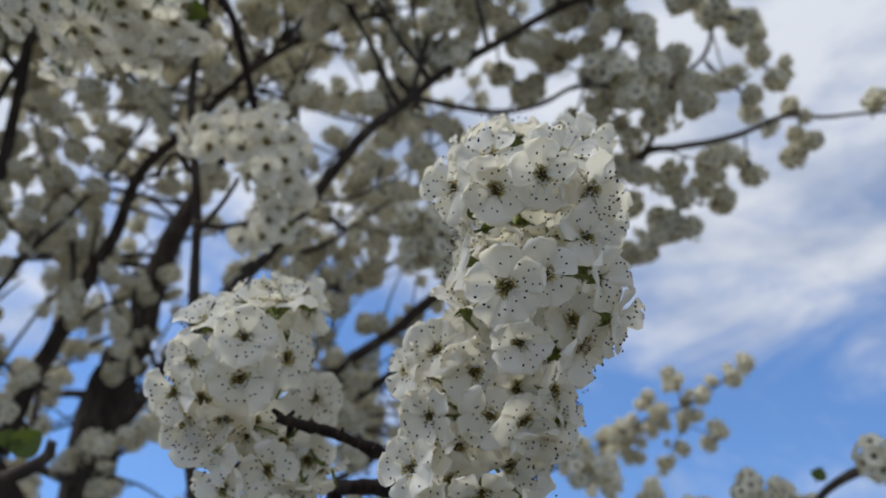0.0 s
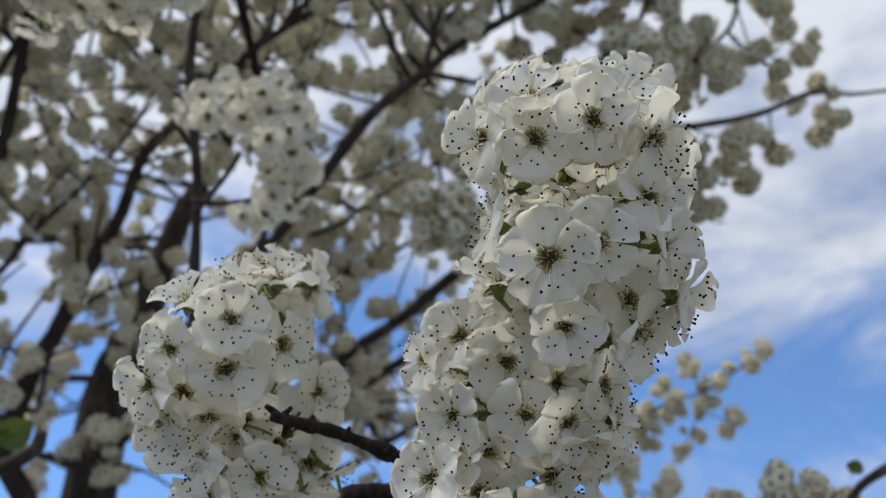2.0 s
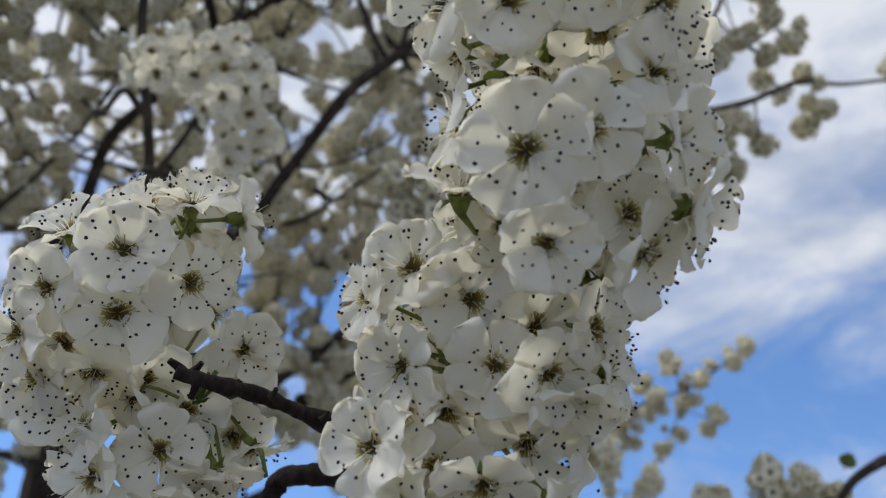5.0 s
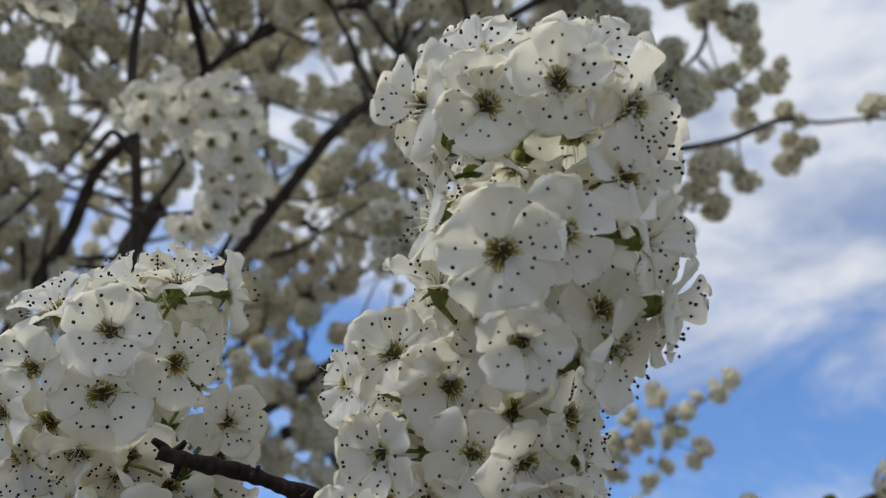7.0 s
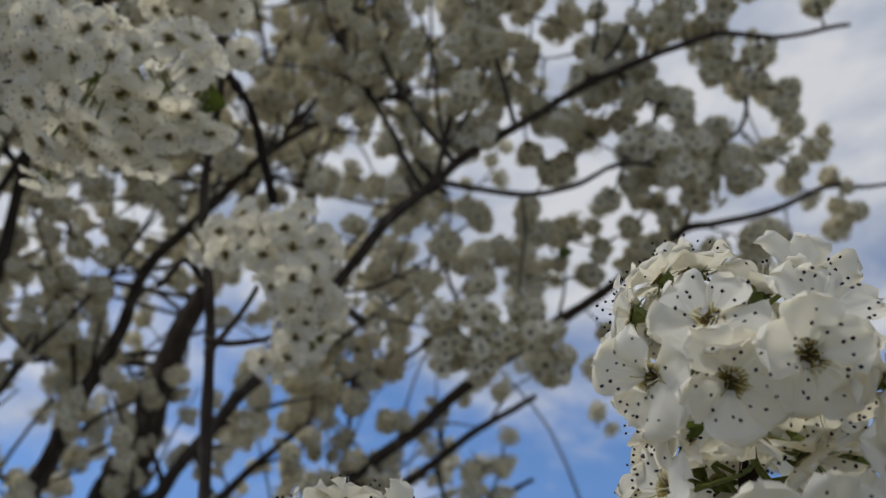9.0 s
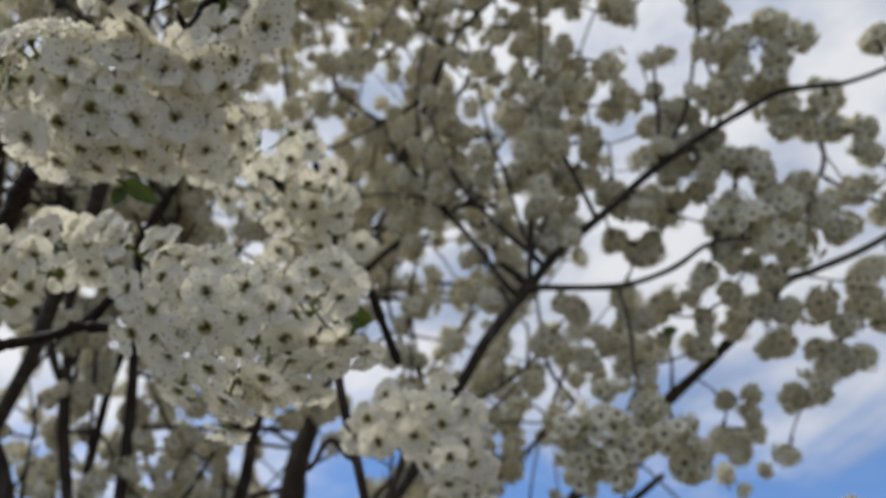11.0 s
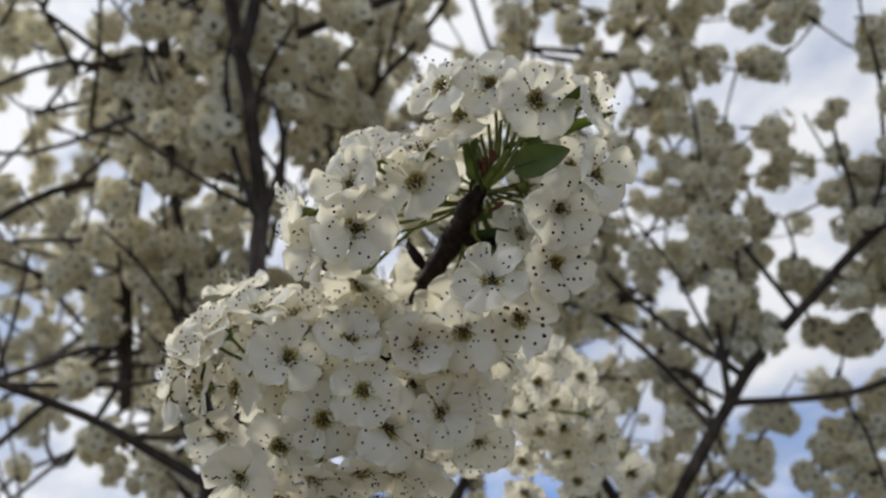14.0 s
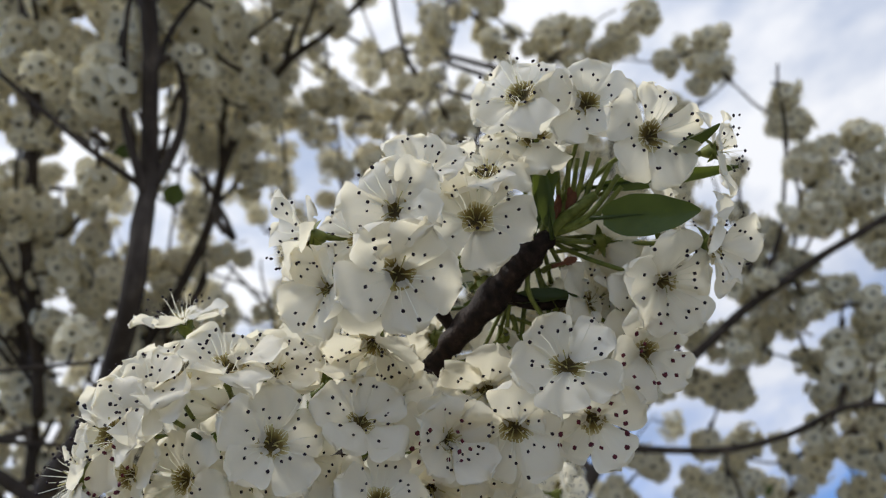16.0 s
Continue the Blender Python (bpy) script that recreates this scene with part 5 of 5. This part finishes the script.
leaf((-0.1832, 0.2962, 2.1962), (-0.1816, 0.2836, 2.2064), (-0.51, -0.77, -0.39), 0.0043, 0.55, 0.02)
leaf((-0.0495, 0.3256, 1.7581), (-0.0590, 0.3197, 1.7529), (0.18, -0.43, -0.89), 0.0055, 0.50, 0.05)
leaf((-0.0527, 0.3166, 1.7604), (-0.0551, 0.3144, 1.7550), (0.25, -0.58, -0.77), 0.0040, 0.50, 0.05)
stalk([(-0.0579, 0.3120, 1.7561), (-0.0613, 0.3093, 1.7576), (-0.0650, 0.3075, 1.7585)], 0.0007, 0.0006)
stalk([(-0.0520, 0.3161, 1.7413), (-0.0495, 0.3162, 1.7376), (-0.0472, 0.3172, 1.7332)], 0.0007, 0.0006)
stalk([(-0.0384, 0.3202, 1.7443), (-0.0373, 0.3198, 1.7412), (-0.0364, 0.3203, 1.7374)], 0.0007, 0.0006)
stalk([(-0.0550, 0.3057, 1.7613), (-0.0562, 0.3049, 1.7627), (-0.0578, 0.3029, 1.7639)], 0.0015, 0.0008, BARK_NEAR)
stalk([(-0.0541, 0.3062, 1.7609), (-0.0523, 0.3066, 1.7625), (-0.0508, 0.3058, 1.7639)], 0.0012, 0.0007, BARK_NEAR)
stalk([(-0.0522, 0.3071, 1.7601), (-0.0524, 0.3074, 1.7577), (-0.0529, 0.3066, 1.7552)], 0.0013, 0.0007, BARK_NEAR)
stalk([(-0.0353, 0.3133, 1.7561), (-0.0342, 0.3135, 1.7574), (-0.0335, 0.3124, 1.7585)], 0.0010, 0.0006, BARK_NEAR)
stalk([(-0.0230, 0.3171, 1.7512), (-0.0215, 0.3172, 1.7523), (-0.0207, 0.3162, 1.7533)], 0.0009, 0.0005, BARK_NEAR)

# ---- bunches against the sky ----
for spot in BUNCHES_EAST + BUNCHES_EAST_LOW + BUNCHES_RIGHT + BUNCHES_SPRIG + BUNCHES_HIGH + BUNCHES_HIGH2 + BUNCHES_NEAR + BUNCHES_MID + BUNCHES_GAP + BUNCHES_WISP + BUNCHES_LEFT + BUNCHES_ROUND + BUNCHES_SIDE + BUNCHES_TOP:
    hung_bunch(spot)


TWIGS_PER_METRE, SPUR_GAP, FAR_TWIGS = 13.0, 0.045, 235


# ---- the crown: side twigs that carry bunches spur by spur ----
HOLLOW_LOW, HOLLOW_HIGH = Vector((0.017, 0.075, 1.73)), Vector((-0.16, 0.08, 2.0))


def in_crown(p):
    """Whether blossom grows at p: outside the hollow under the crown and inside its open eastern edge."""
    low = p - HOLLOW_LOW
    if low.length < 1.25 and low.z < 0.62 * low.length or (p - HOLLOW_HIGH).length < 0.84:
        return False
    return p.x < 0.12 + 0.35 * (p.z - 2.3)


THICK = [q for b in BRANCHES for q, r in zip(b[1], b[2]) if r > 0.0065]
THICK_AT = np.array([tuple(q) for q in THICK])


def spur_row(line, start, gap, far=False, size=1.0):
    """Bunches along a twig, one spur after another, crowded together; thick wood stays bare."""
    run = -start * sum((b - a).length for a, b in zip(line, line[1:]))
    for a, b in zip(line, line[1:]):
        run += (b - a).length
        while run > 0:
            step = gap * rng.uniform(0.6, 1.5)
            q = b - (b - a).normalized() * min(run, (b - a).length)
            run -= step
            p = q + wild(0.2) * rng.uniform(0.014, 0.050)
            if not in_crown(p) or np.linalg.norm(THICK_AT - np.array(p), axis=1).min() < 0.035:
                continue
            full = 1.15 if p.z > 2.55 and p.x < -0.3 else 1.0
            bunch(p, q, full * size * rng.choice((0.55, 0.65, 0.75, 0.85, 0.95)), far or p.y > 1.45)
            if rng.random() < 0.15:
                bunch(p + wild() * 0.03, q, size * 0.5, far)


def sprout(per_metre, reach_most):
    """Side twigs from the limbs, rising steeply as this tree grows."""
    made = []
    for name, line, radii, fill, length in [b for b in BRANCHES if b[3] >= 0.5]:
        middle = line[len(line) // 2]
        dense = 0.6 if middle.z < 2.4 and middle.x < -0.2 else 0.8 if middle.z < 2.65 and middle.x > -0.35 else 1.0
        for _ in range(int(length * per_metre * dense + 0.5)):
            k = rng.randrange(1, len(line) - 1)
            q, along = line[k], (line[k + 1] - line[k - 1]).normalized()
            d = (along * rng.uniform(0.3, 1.0) + wild() * 0.9 + Vector((0, 0, 0.45))).normalized()
            reach = rng.uniform(0.14, reach_most)
            bend = wild(0.5) * reach * 0.16
            pts = [q, q + d * reach * 0.5 + bend, q + d * reach + bend * 0.4]
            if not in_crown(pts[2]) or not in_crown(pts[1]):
                continue
            branch("twig", pts, min(radii[k] * 0.65, rng.uniform(0.0030, 0.0060)), 0.0016, 0)
            made.append(BRANCHES[-1][1])
    return made


for row in sprout(TWIGS_PER_METRE, 0.42):
    spur_row(row, rng.uniform(0.15, 0.45), SPUR_GAP)
for name, line, radii, fill, length in [b for b in BRANCHES if b[3] >= 1 and b[2][0] < 0.0125]:
    spur_row(line, 0.25, SPUR_GAP * 1.2)


def far_twigs(count):
    """The crown further off: rising twigs with their blossom, past those near enough to tell apart."""
    r = random.Random(17)
    verts, faces = [], []
    root = Vector((-0.85, 1.6, 1.2))
    wood = np.array([tuple(q) for b in BRANCHES if b[0] in ("limb", "trunk") for q in b[1]])
    while count:
        a, e, far = radians(r.uniform(-62, 4)), math.asin(r.uniform(0.04, 0.92)), r.uniform(1.45, 2.7)
        p = Vector((-0.07, 0.07, 1.85)) + Vector((math.sin(a) * math.cos(e), math.cos(a) * math.cos(e), math.sin(e))) * far
        if p.x > -0.05 or p.z < 1.62 or (p.z < 2.6 and far < 1.7):
            continue
        count -= 1
        if 2.05 < p.z < 2.45 and r.random() < 0.35:
            continue
        d = ((p - root).normalized() + Vector((r.gauss(0, 1), r.gauss(0, 1), r.gauss(0.3, 1))) * 0.55).normalized()
        reach, thick = r.uniform(0.12, 0.42), r.uniform(0.0028, 0.0075)
        bend = Vector((r.gauss(0, 1), r.gauss(0, 1), r.gauss(0, 1))) * reach * 0.14
        line = smooth_line([p - d * reach, p + bend, p + d * reach], 5)
        foot = Vector(wood[np.argsort(np.linalg.norm(wood - np.array(line[0]), axis=1))[r.randrange(6)]])
        stem = smooth_line([foot, foot.lerp(line[0], 0.6) + Vector((r.gauss(0, 1), r.gauss(0, 1), r.gauss(-0.4, 1))) * (line[0] - foot).length * 0.13, line[0]], 3)[:-1] + line
        v, f = tube([q - TREE_BASE for q in stem], [thick * (1 - 0.65 * k / len(stem)) for k in range(len(stem))], 5, 0.1)
        o = len(verts)
        verts += v
        faces += [tuple(i + o for i in q) for q in f]
        if r.random() < 0.82:
            spur_row(line, r.uniform(0.0, 0.3), SPUR_GAP * 1.15, True, 1.05)
    part("far_wood", mesh_from("far_wood", verts, faces, [BARK]), tree, Matrix(), "dark bare wood of the crown further off", "stuff")


far_twigs(FAR_TWIGS)

# ---- the crown's upper eastern shoulder ----
for spot in [(-0.068, 0.939, 2.862), (-0.050, 0.985, 2.803), (0.016, 0.969, 2.852), (0.016, 1.024, 2.773), (-0.086, 1.002, 2.763), (-0.036, 1.035, 2.736), (-0.010, 0.985, 2.815)]:
    hung_bunch(spot)

# ---- the low sprig, crowded with blossom towards its foot ----
sprig = min((b[1] for b in BRANCHES), key=lambda line: (line[-1] - Vector((0.811, 2.513, 2.194))).length)
for k, q in enumerate(sprig):
    if k < 0.6 * len(sprig) or k % 4 == 0:
        for _ in range(2 if k < 0.5 * len(sprig) else 1):
            bunch(q + wild() * rng.uniform(0.015, 0.060), q, rng.uniform(0.65, 0.95))
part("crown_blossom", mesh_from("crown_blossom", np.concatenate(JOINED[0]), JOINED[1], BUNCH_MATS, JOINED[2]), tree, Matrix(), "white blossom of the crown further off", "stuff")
